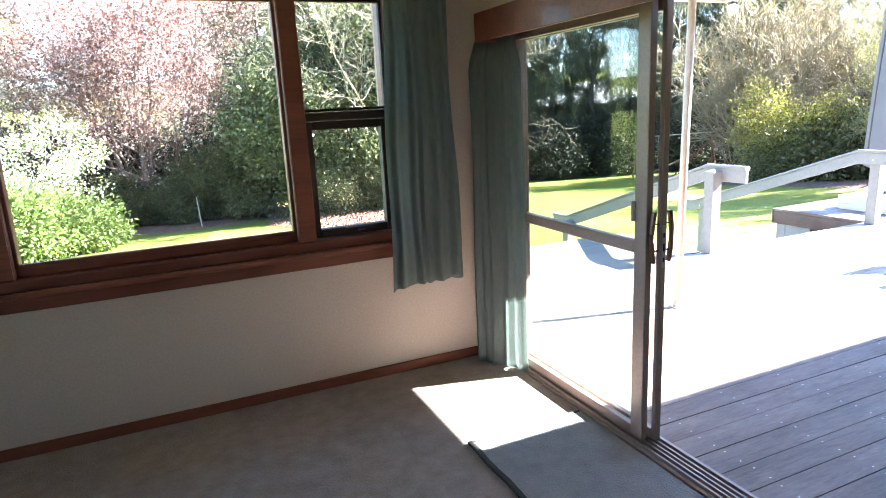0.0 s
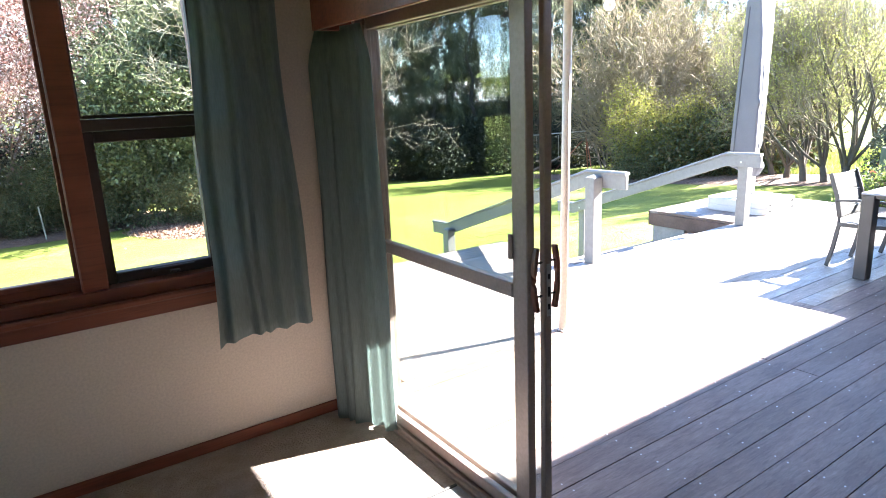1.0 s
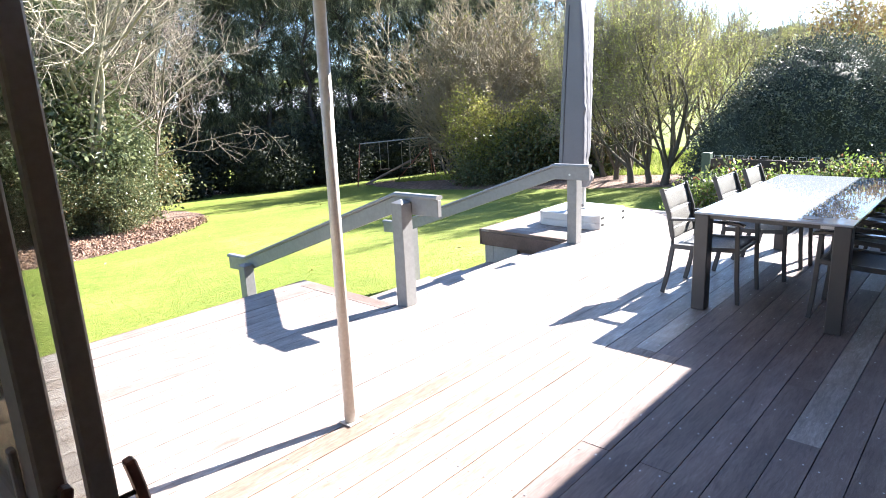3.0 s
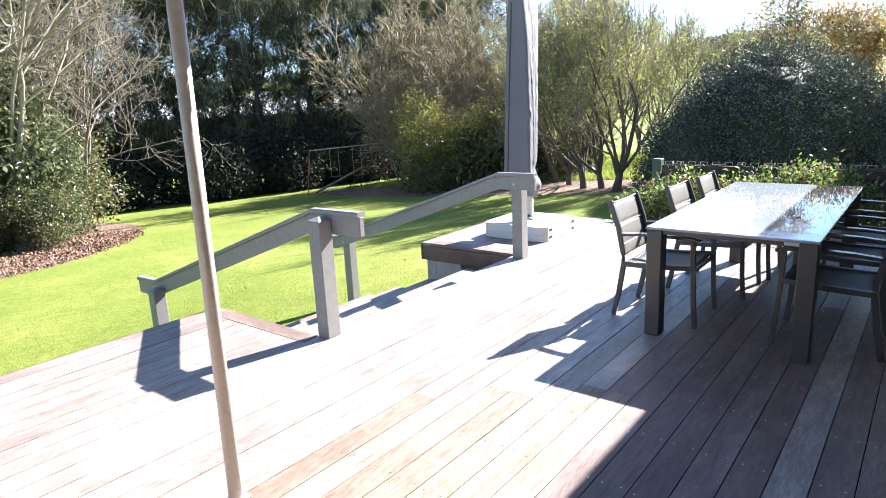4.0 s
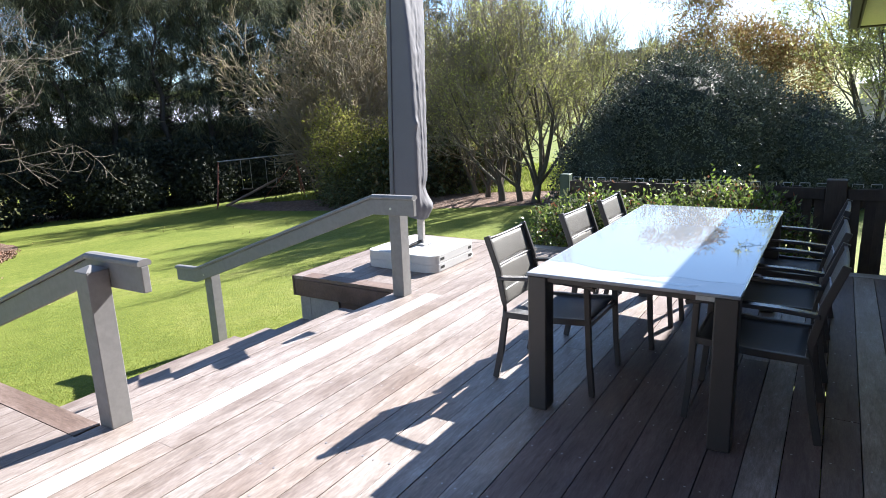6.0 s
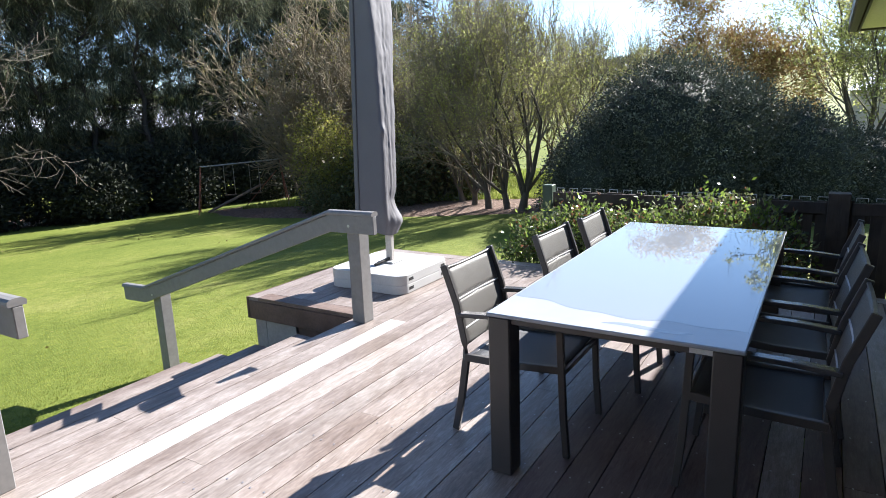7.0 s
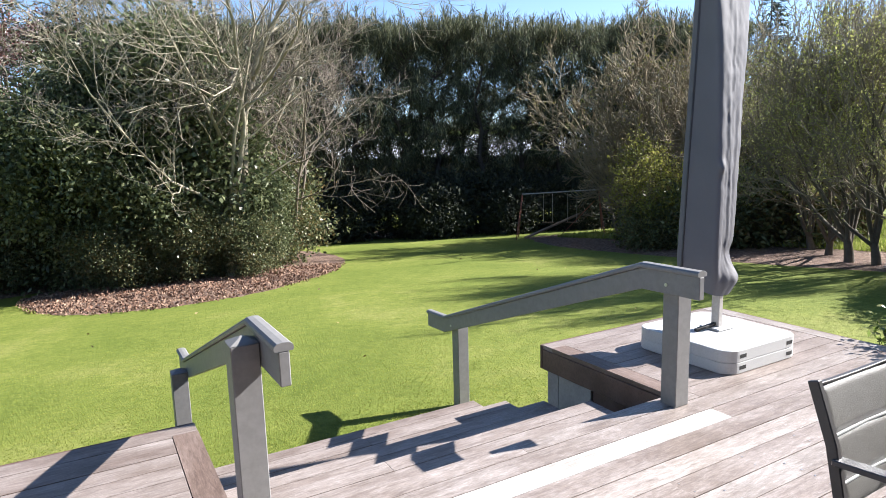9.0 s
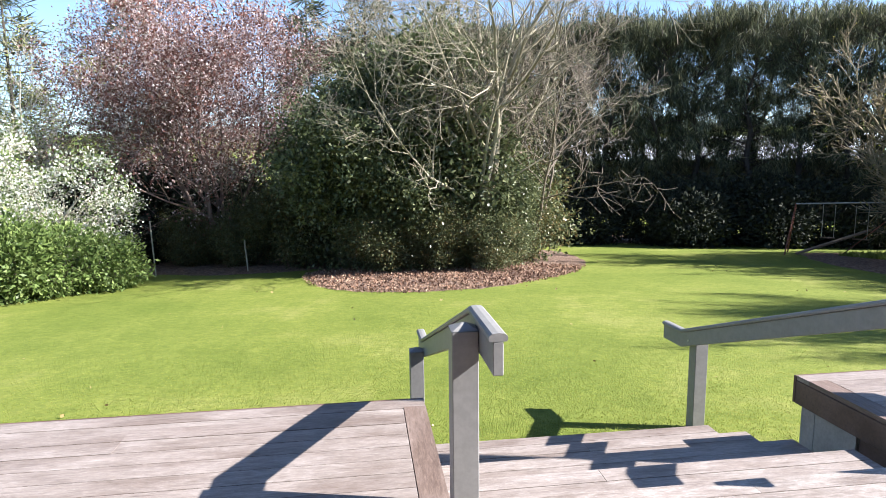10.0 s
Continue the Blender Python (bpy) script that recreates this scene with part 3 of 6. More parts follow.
# ---------- handrails ----------
def handrail(px, py, side, dz, y_end, label):
    """A sloped rail board with a rounded cap bolted to the face of two capped posts; side +1 puts the rail east of them."""
    h = thing("handrail", label, "handrail", (px, py, 0), "handrails of the steps")
    half = 0.058

    def post(y, z0, z1):
        bm = bx(px - half, px + half, y - half, y + half, z0, z1 - 0.024, bevel=0.004)
        top = [bm.verts.new((px + sx * half, y + sy * half, z1 - 0.0238)) for sx, sy in ((-1, -1), (1, -1), (1, 1), (-1, 1))]
        tip = [bm.verts.new((px + sx * 0.008, y + sy * 0.008, z1)) for sx, sy in ((-1, -1), (1, -1), (1, 1), (-1, 1))]
        bm.faces.new(tip)
        for i in range(4):
            bm.faces.new((top[i], top[(i + 1) % 4], tip[(i + 1) % 4], tip[i]))
        return bm

    part("upper_post", post(py, 0.0, 0.862 + dz), M_RAIL, h)
    part("lower_post", post(7.42, gz(px, 7.4) - 0.3, -0.025 + dz), M_RAIL, h)
    xc = px + side * (half + 0.023)
    spine = [(y_end, 0.872 + dz), (5.06, 0.868 + dz), (7.55, -0.022 + dz), (7.885, -0.032 + dz)]
    bm = bmesh.new()
    outline = [(y, z) for y, z in spine] + [(y, z - 0.135) for y, z in spine[::-1]]
    profile(bm, outline, 'x', xc - 0.021, xc + 0.021)
    bmesh.ops.bevel(bm, geom=list(bm.edges), offset=0.004, segments=1, affect='EDGES')
    part("rail_board", bm, M_RAIL, h)
    bm = bmesh.new()
    ring = []
    sec = [(-0.034, 0.0), (-0.038, 0.010), (-0.036, 0.022), (-0.024, 0.031), (0.0, 0.034), (0.024, 0.031), (0.036, 0.022), (0.038, 0.010), (0.034, 0.0)]
    for (y, z) in spine:
        ring.append([bm.verts.new((xc + sx, y, z + 0.001 + sz)) for sx, sz in sec])
    for a, b in zip(ring, ring[1:]):
        for i in range(len(sec)):
            j = (i + 1) % len(sec)
            bm.faces.new((a[i], a[j], b[j], b[i]))
    bm.faces.new(ring[0])
    bm.faces.new(ring[-1])
    bmesh.ops.recalc_face_normals(bm, faces=bm.faces)
    part("cap_rail", bm, M_RAIL, h)
    for yy, zz in ((py, 0.79 + dz), (7.42, -0.06 + dz)):
        part("bolt_head", rod(bmesh.new(), (xc + side * 0.02, yy, zz), (xc + side * 0.026, yy, zz), 0.011, 10), M_STEEL, h, "steel bolt head")
    return h


handrail(5.217, 4.917, 1, 0.01, 4.58, "grey painted sloping handrail on two square posts")
handrail(7.770, 4.868, -1, -0.022, 4.635, "grey painted sloping handrail beside the umbrella stand")

# ---------- the room ----------
FL = 0.03
IN_X, OUT_X, IN_Y, OUT_Y = 1.985, 2.18, 3.70, 3.98
D0, D1, DH = 0.35, 3.43, 2.03
W0, W1, WB, WT = -1.20, 1.42, 0.88, 2.28
CEIL = 2.42

setting("floor", bx(-3.6, 1.988, -3.2, IN_Y + 0.1, -0.12, FL), M_CARPET, "grey-brown short-pile carpet, slightly worn", "floor")
setting("ceiling", bx(-3.7, 2.1, -3.3, 3.9, CEIL, CEIL + 0.05), M_CEIL, "plain white painted ceiling", "ceiling")
bm = bmesh.new()
box(bm, -3.7, 2.06, IN_Y, OUT_Y, -0.6, WB)
box(bm, -3.7, 2.06, IN_Y, OUT_Y, WT, 2.6)
box(bm, -3.7, W0, IN_Y, OUT_Y, WB, WT)
box(bm, W1, 2.06, IN_Y, OUT_Y, WB, WT)
setting("wall_north", bm, M_WALL, "cream papered wall below a wide timber window", "wall")
bm = bmesh.new()
box(bm, IN_X, 2.062, D1, IN_Y - 0.001, -0.3, 2.6)
box(bm, IN_X, 2.062, D0, D1, DH + 0.06, 2.6)
box(bm, IN_X, 2.062, -3.2, D0, -0.3, 2.6)
setting("wall_east", bm, M_WALL, "cream papered wall with a wide sliding door opening", "wall")
setting("wall_south", bx(-3.7, 2.05, -3.35, -3.2, -0.3, 2.6), M_WALL, "plain cream papered wall", "wall")
# Added opening, out of view, lets in sky light to brighten the room.
bm = bx(-3.75, -3.6, -3.2, IN_Y, -0.3, 0.7)
box(bm, -3.75, -3.6, -3.2, IN_Y, 2.2, 2.6)
box(bm, -3.75, -3.6, -3.2, -1.9, 0.7, 2.2)
box(bm, -3.75, -3.6, -0.3, IN_Y, 0.7, 2.2)
setting("wall_west", bm, M_WALL, "cream papered wall with an added opening for fill light", "wall")
setting("baseboard_north", bx(-3.6, IN_X, IN_Y - 0.016, IN_Y - 0.001, FL, FL + 0.062, bevel=0.004), M_REDWOOD, "narrow varnished timber baseboard", "baseboard")
setting("baseboard_east", bx(IN_X - 0.016, IN_X - 0.001, D1 + 0.03, IN_Y - 0.02, FL, FL + 0.062, bevel=0.004), M_REDWOOD, "narrow varnished timber baseboard", "baseboard")

# floor mat with bound edge
mat = thing("floor_mat", "blue-grey carpet mat with dark bound edge inside the door", "mat", (1.6, 1.9, FL))
part("carpet", bx(1.34, 1.975, 0.9, 2.72, FL + 0.001, FL + 0.010, bevel=0.003), M_MAT, mat)
bm = bmesh.new()
sweep(bm, [(1.328 + 0.004 * math.sin(k * 1.7), 0.9 + k * 0.0914, FL + 0.010) for k in range(21)], 0.012, 0.007)
part("bound_edge", bm, M_BIND, mat, "dark raised edge binding")
part("bound_edge", bx(1.34, 1.975, 2.722, 2.736, FL + 0.001, FL + 0.013, bevel=0.003), M_BIND, mat)


# timber window: a wide fixed light, a casement with a transom on either side
def frame_bars(bm, x0, x1, z0, z1, w, y0, y1, bevel=0.004):
    box(bm, x0, x0 + w, y0, y1, z0, z1, bevel=bevel)
    box(bm, x1 - w, x1, y0, y1, z0, z1, bevel=bevel)
    box(bm, x0 + w, x1 - w, y0 + 0.002, y1 - 0.002, z0, z0 + w, bevel=bevel)
    box(bm, x0 + w, x1 - w, y0 + 0.002, y1 - 0.002, z1 - w, z1, bevel=bevel)
    return bm


win = thing("window_1", "wide varnished timber window with one fixed and two opening lights", "window", kind="structure")
part("window_frame", frame_bars(bmesh.new(), W0, W1, WB + 0.002, WT, 0.055, 3.64, 3.86), M_REDWOOD, win, "dark varnished red timber frame")
for x in (-0.60, 0.83):
    part("mullion", bx(x - 0.05, x + 0.05, 3.645, 3.858, WB + 0.057, WT - 0.057, bevel=0.006), M_REDWOOD, win)
GB = 1.0
part("glazing_rail", bx(-0.56, 0.79, 3.70, 3.80, WB + 0.058, GB - 0.012, bevel=0.006), M_REDWOOD, win)
part("glazing_bead", frame_bars(bmesh.new(), -0.555, 0.785, WB + 0.10, WT - 0.058, 0.022, 3.69, 3.72), M_REDWOOD, win)
pane = part("pane", bx(-0.54, 0.77, 3.722, 3.728, WB + 0.11, WT - 0.07), M_GLASS, win, "clear window glass")
pane.visible_shadow = False
for x0, x1 in ((-1.14, -0.645), (0.875, 1.36)):
    part("casement", frame_bars(bmesh.new(), x0, x1, WB + 0.062, 1.585, 0.045, 3.70, 3.76), M_SASH, win, "dark brown opening sash")
    part("transom", bx(x0, x1, 3.66, 3.80, 1.588, 1.635, bevel=0.004), M_SASH, win)
    part("fixed_bead", frame_bars(bmesh.new(), x0, x1, 1.638, WT - 0.06, 0.014, 3.70, 3.74), M_SASH, win)
    for z0, z1 in ((WB + 0.10, 1.55), (1.65, WT - 0.07)):
        p = part("pane", bx(x0 + 0.012, x1 - 0.012, 3.728, 3.734, z0, z1), M_GLASS, win)
        p.visible_shadow = False
bm = bx(1.06, 1.24, 3.685, 3.698, 0.968, 0.984, bevel=0.003)
box(bm, 1.13, 1.17, 3.66, 3.70, 0.955, 0.968, bevel=0.003)
part("window_stay", bm, M_SASH, win, "dark metal window stay")
part("window_sill", bx(W0 - 0.05, W1 + 0.05, 3.60, 3.66, WB - 0.028, WB + 0.002, bevel=0.008), M_REDWOOD, win)
part("sill_apron", bx(W0 - 0.03, W1 + 0.03, 3.675, 3.699, 0.775, WB - 0.030, bevel=0.004), M_REDWOOD, win)
part("window_sill", bx(W0 - 0.05, W1 + 0.05, 3.862, 4.06, WB - 0.05, WB - 0.01, bevel=0.006), M_BRICK, win, "outside brick sill")


# curtains
def curtain(name_at, along, length, z0, z1, folds, depth, label, taper=0.9, seed=1, skew=0.0, lean=0.0, drop=0.0):
    """A gathered curtain along x or y; folds deepen downwards."""
    rng = random.Random(seed)
    nu, nv = folds * 10, 36
    ph = [rng.uniform(-0.6, 0.6) for _ in range(folds + 2)]
    c = thing("curtain", label, "curtain", name_at, "teal curtains")
    bm = bmesh.new()
    grid = []
    for j in range(nv + 1):
        t = j / nv
        z = z0 + (z1 - z0) * t
        row = []
        for i in range(nu + 1):
            u = i / nu
            k = min(folds * 0.999, max(0.0, folds * (u + (0.055 * math.sin(6.3 * u + seed) + 0.03 * math.sin(15 * u + 2 * seed)) * math.sin(math.pi * u))))
            wob = ph[int(k)] * (1 - (k % 1)) + ph[int(k) + 1] * (k % 1)
            amp = depth * (0.6 + 0.4 * (1 - t)) * (0.55 + 0.95 * abs(wob))
            ph_k = 2 * math.pi * k + 1.6 * wob
            off = amp * (math.sin(ph_k - 0.7 * math.sin(ph_k)) + 0.34 * t * math.sin(2 * math.pi * k * 2.6 + 5 * wob) + 0.25 * math.sin(2 * math.pi * k * 0.37 + 4 * t))
            s = (u - 0.5) * length * (taper + (1 - taper) * (1 - t)) + 0.008 * math.sin(9 * t + 5 * u) + skew * t
            off += lean * (1 - 2 * u)
            pinch = 1 if t < 0.93 else 1 - 0.6 * (t - 0.93) / 0.07
            hem = (0.012 * wob + 0.010 * math.sin(2 * math.pi * u + wob) + drop * (u - 0.5)) * (1 - t) ** 3
            p = (s, off * pinch) if along == 'x' else (off * pinch, s)
            row.append(bm.verts.new((name_at[0] + p[0], name_at[1] + p[1], z + hem)))
        grid.append(row)
    for j in range(nv):
        for i in range(nu):
            bm.faces.new((grid[j][i], grid[j][i + 1], grid[j + 1][i + 1], grid[j + 1][i]))
    bmesh.ops.solidify(bm, geom=list(bm.faces), thickness=0.003)
    part("cloth", bm, M_CURTAIN, c, smooth=True)
    bm = bmesh.new()
    a, b = ((name_at[0] - length / 2, name_at[1], z1 + 0.015), (name_at[0] + length / 2, name_at[1], z1 + 0.015)) if along == 'x' else ((name_at[0], name_at[1] - length / 2, z1 + 0.015), (name_at[0], name_at[1] + length / 2, z1 + 0.015))
    rod(bm, a, b, 0.010, 10)
    part("track", bm, M_WHITE, c, "white curtain track")
    return c


curtain((1.487, 3.53, 0.62), 'x', 0.45, 0.625, 2.30, 5, 0.034, "teal lined curtain gathered beside the window", 0.80, 3, 0.0, 0.0, 0.04)
curtain((1.915, 3.44, 0.036), 'y', 0.37, 0.038, 1.985, 5, 0.026, "full-length teal curtain gathered beside the sliding door", 0.92, 7, -0.01, 0.075)

pelmet = thing("pelmet", "varnished red timber pelmet box over the sliding door", "pelmet", (1.8, 2.0, 1.97))
part("front_board", bx(1.80, 1.822, 0.2, 3.44, 1.965, 2.115, bevel=0.003), M_REDWOOD, pelmet)
part("end_board", bx(1.823, 1.984, 3.418, 3.44, 1.966, 2.114, bevel=0.003), M_REDWOOD, pelmet)
part("top_board", bx(1.823, 1.984, 0.2, 3.417, 2.096, 2.114), M_REDWOOD, pelmet)

# sliding door
door = thing("door_1", "open bronze aluminium glass sliding door", "sliding door", (2.0, 1.8, FL), kind="structure")
bm = bmesh.new()
box(bm, 1.99, 2.085, D1 - 0.024, D1 - 0.001, FL + 0.03, DH, bevel=0.003)
box(bm, 1.99, 2.12, D0 + 0.001, D0 + 0.04, FL + 0.03, DH, bevel=0.003)
box(bm, 1.99, 2.12, D0, D1, DH, DH + 0.058, bevel=0.003)
part("outer_frame", bm, M_ALU, door)
bm = bx(1.99, 2.16, D0, D1, -0.02, FL + 0.012, bevel=0.003)
for x in (2.012, 2.042, 2.068, 2.095, 2.125):
    box(bm, x - 0.004, x + 0.004, D0, D1, FL + 0.012, FL + 0.028)
part("track_sill", bm, M_ALU, door, "grooved aluminium floor track")


def panel(x, y0, y1, stile, rail_b, mid):
    bm = bmesh.new()
    box(bm, x - 0.018, x + 0.018, y0, y0 + stile, FL + 0.03, DH - 0.01, bevel=0.004)
    box(bm, x - 0.018, x + 0.018, y1 - 0.016, y1, FL + 0.03, DH - 0.01, bevel=0.004)
    box(bm, x - 0.016, x + 0.016, y0 + stile, y1 - 0.03, FL + 0.03, FL + 0.03 + rail_b, bevel=0.003)
    box(bm, x - 0.016, x + 0.016, y0 + stile, y1 - 0.03, DH - 0.06, DH - 0.01, bevel=0.003)
    p = part("door_panel", bm, M_ALU, door)
    if mid:
        part("mid_rail", bx(x - 0.02, x + 0.02, y0 + stile, y1 - 0.03, 0.955, 1.01, bevel=0.005), M_ALU, p)
    g = part("pane", bx(x - 0.003, x + 0.003, y0 + stile - 0.01, y1 - 0.02, FL + 0.05, DH - 0.05), M_GLASS_DUSTY, p, "slightly dusty door glass")
    g.visible_shadow = False
    return p


fixed = panel(2.042, 2.316, 3.404, 0.078, 0.05, True)
slide = panel(2.095, 2.286, 3.424, 0.027, 0.05, False)
part("latch_block", bx(2.012, 2.023, 2.385, 2.405, 1.10, 1.19, bevel=0.003), M_ALU, fixed, "bronze latch block")
for sx in (-1, 1):
    x0 = 2.095 + sx * 0.018
    bow = sweep(bmesh.new(), [(x0 + sx * o, 2.300, 1.035 + dz) for o, dz in [(0.020 + 0.018 * math.cos(q * 1.35), 0.115 * q) for q in (-1, -0.8, -0.6, -0.4, -0.2, 0, 0.2, 0.4, 0.6, 0.8, 1)]], 0.011, 0.008, 0.003)
    hd = part("pull_handle", bow, M_HANDLE, slide, "dark red bowed pull handle")
    for dz in (-0.06, 0.06):
        part("bracket", rod(bmesh.new(), (x0, 2.300, 1.035 + dz), (x0 + sx * 0.031, 2.300, 1.035 + dz), 0.004, 8), M_BLACK, hd)
part("lock_plate", bx(2.086, 2.104, 2.2835, 2.2862, 0.90, 1.09), M_STEEL, slide, "steel lock plate")
for z, hz in ((0.935, 0.010), (0.99, 0.018), (1.045, 0.010)):
    part("lock_slot", bx(2.090, 2.100, 2.2828, 2.2836, z - hz, z + hz), M_BLACK, slide)

# ---------- outside walls ----------
wall_b = setting("wall_brick", bx(2.075, 2.335, 3.872, OUT_Y - 0.006, -0.9, 2.34), M_MORTAR, "tan brick pier beside the sliding door", "wall")
setting("wall_brick_return", bx(-3.8, 2.34, OUT_Y + 0.001, OUT_Y + 0.1, -1.2, WB - 0.06), M_BRICK, "tan brick wall under the window", "wall")
bm = bmesh.new()
box(bm, -3.8, W0 - 0.01, OUT_Y + 0.001, OUT_Y + 0.1, WB - 0.055, 2.55)
box(bm, W1 + 0.01, 2.045, OUT_Y + 0.001, OUT_Y + 0.1, WB - 0.055, 2.55)
setting("wall_brick_piers", bm, M_BRICK, "tan brick piers beside the window", "wall")
setting("wall_brick_south", bx(2.064, 2.17, -3.3, D0 - 0.004, -0.9, 2.38), M_BRICK, "tan brick wall beside the sliding door", "wall")
# Unseen wall; its dark brick keeps bounced light out of the deck's shade.
setting("wall_house", bx(2.19, 13.3, 0.0, 0.12, -1.0, 2.5), M_BRICKD, "unseen house wall, its brick darkened to cut bounce on the deck", "wall")

# main roof: eave along the deck, and the lean-to roof that the pole carries
EY, EX, EZ = 1.785, 4.50, 2.335
eave = thing("eave", "broad house eave with dark gutter over the deck", "eave", kind="structure")
part("soffit", bx(EX - 0.1, 13.55, 0.1, EY - 0.12, EZ + 0.02, EZ + 0.035), M_WHITE, eave, "off-white soffit lining")
part("fascia", bx(EX - 0.1, 13.55, EY - 0.118, EY - 0.10, EZ - 0.01, EZ + 0.17), M_GUTTER, eave)
bm = bmesh.new()
g = [(EY - 0.098, EZ + 0.13), (EY - 0.098, EZ + 0.02), (EY - 0.085, EZ), (EY - 0.015, EZ), (EY, EZ + 0.02), (EY + 0.006, EZ + 0.14), (EY - 0.004, EZ + 0.14), (EY - 0.012, EZ + 0.03), (EY - 0.085, EZ + 0.012), (EY - 0.088, EZ + 0.13)]
profile(bm, g, 'x', EX - 0.1, 13.6)
part("gutter", bm, M_GUTTER, eave, "dark brown metal gutter")
part("end_gutter", bx(13.602, 13.70, -3.0, EY + 0.004, EZ, EZ + 0.13, bevel=0.01), M_GUTTER, eave)
bm = bmesh.new()
profile(bm, [(EY - 0.02, EZ + 0.16), (EY - 0.02, EZ + 0.20), (-3.6, EZ + 1.7), (-3.6, EZ + 1.66)], 'x', -4.0, 13.62)
part("roof", bm, M_ROOF, eave, "brown tiled roof")
lean = thing("verandah_roof", "off-white boarded verandah roof on a slim pole", "roof", kind="structure")
part("lining", bx(2.05, EX - 0.03, EY - 0.09, 4.18, EZ + 0.03, EZ + 0.055), M_WHITE, lean, "off-white boarded lining")
part("edge_beam", bx(EX - 0.03, EX + 0.01, EY - 0.09, 4.22, EZ, EZ + 0.13, bevel=0.004), M_WHITE, lean)
part("edge_beam", bx(2.05, EX - 0.032, 4.18, 4.22, EZ, EZ + 0.13, bevel=0.004), M_WHITE, lean)
part("roof_sheet", bx(-4.0, EX + 0.03, EY - 0.09, 4.26, EZ + 0.132, EZ + 0.16), M_ROOF, lean)

pole = thing("verandah_pole", "slim taupe round steel pole standing on the deck", "pole", (3.69, 3.80, 0))
bm = bmesh.new()
rod(bm, (3.686, 3.80, 0.008), (3.728, 3.80, EZ + 0.03), 0.029, 20)
part("shaft", bm, M_POLE, pole, smooth=True)
part("foot_plate", bx(3.645, 3.735, 3.755, 3.845, 0.002, 0.010, bevel=0.002), M_POLE, pole)

lamp0 = thing("globe_light", "small white globe light hanging from the verandah edge", "globe light", (EX, 4.14, EZ), "globe lights along the verandah")
bm = bmesh.new()
bmesh.ops.create_uvsphere(bm, u_segments=16, v_segments=10, radius=0.042, matrix=Matrix.Translation((EX, 4.14, EZ - 0.06)))
part("globe", bm, M_GLOBE, lamp0, smooth=True)
part("cap", rod(bmesh.new(), (EX, 4.14, EZ - 0.022), (EX, 4.14, EZ - 0.001), 0.016, 10), M_BLACK, lamp0)
for k in range(1, 2):
    copy_thing(lamp0, Matrix.Translation((EX, 4.14 - 0.66 * k, EZ)))

# ---------- table ----------
TX0, TX1, TY0, TY1, TZ = 6.38, 8.645, 2.065, 3.058, 0.745
table = thing("outdoor_table", "long outdoor dining table with pale glass top and charcoal frame", "table", (7.5, 2.56, 0))
part("tabletop", bx(TX0, TX1, TY0, TY1, TZ - 0.017, TZ, bevel=0.004), M_TOP, table, "pale back-painted glass tabletop")
bm = bmesh.new()
box(bm, TX0 + 0.075, TX1 - 0.075, TY0 + 0.022, TY0 + 0.05, TZ - 0.046, TZ - 0.018, bevel=0.003)
box(bm, TX0 + 0.075, TX1 - 0.075, TY1 - 0.05, TY1 - 0.022, TZ - 0.046, TZ - 0.018, bevel=0.003)
box(bm, TX0 + 0.022, TX0 + 0.05, TY0 + 0.075, TY1 - 0.075, TZ - 0.046, TZ - 0.018, bevel=0.003)
box(bm, TX1 - 0.05, TX1 - 0.022, TY0 + 0.075, TY1 - 0.075, TZ - 0.046, TZ - 0.018, bevel=0.003)
box(bm, 7.48, 7.54, TY0 + 0.05, TY1 - 0.05, TZ - 0.044, TZ - 0.019)
part("apron_frame", bm, M_FRAME, table)
for x0, x1 in ((TX0 + 0.006, TX0 + 0.11), (TX1 - 0.11, TX1 - 0.006)):
    for y0, y1 in ((TY0 + 0.006, TY0 + 0.106), (TY1 - 0.106, TY1 - 0.006)):
        part("leg", bx(x0, x1, y0, y1, 0.001, TZ - 0.0175, bevel=0.006), M_FRAME, table)
part("maker_label", bx(TX0 + 0.0195, TX0 + 0.0225, 2.17, 2.25, TZ - 0.042, TZ - 0.022), M_LABEL, table, "small silver label")
# rain water lying on the glass
wbm = bmesh.new()
top, low = [], []
for i in range(61):
    t = i / 60
    yy = TY0 + 0.012 + t * (TY1 - TY0 - 0.024)
    edge = TX0 + 0.18 + 0.10 * t ** 3 + 0.016 * math.sin(t * 9) + 0.012 * math.sin(t * 23 + 1) 
    low.append(wbm.verts.new((edge, yy, TZ + 0.0005)))
    top.append(wbm.verts.new((TX1 - 0.012, yy, TZ + 0.0005)))
for i in range(60):
    wbm.faces.new((low[i], top[i], top[i + 1], low[i + 1]))
water = thing("rain_water", "thin film of rain water on the glass tabletop", "water", (7.5, 2.56, TZ))
part("film", wbm, M_WATER, water)
wbm = bmesh.new()
ring = [wbm.verts.new((TX0 + 0.09 + 0.018 * math.cos(a) + 0.01 * math.sin(3 * a), 2.42 + 0.17 * math.sin(a), TZ + 0.0005)) for a in [k * math.tau / 28 for k in range(28)]]
wbm.faces.new(ring)
part("streak", wbm, M_WATER, water)


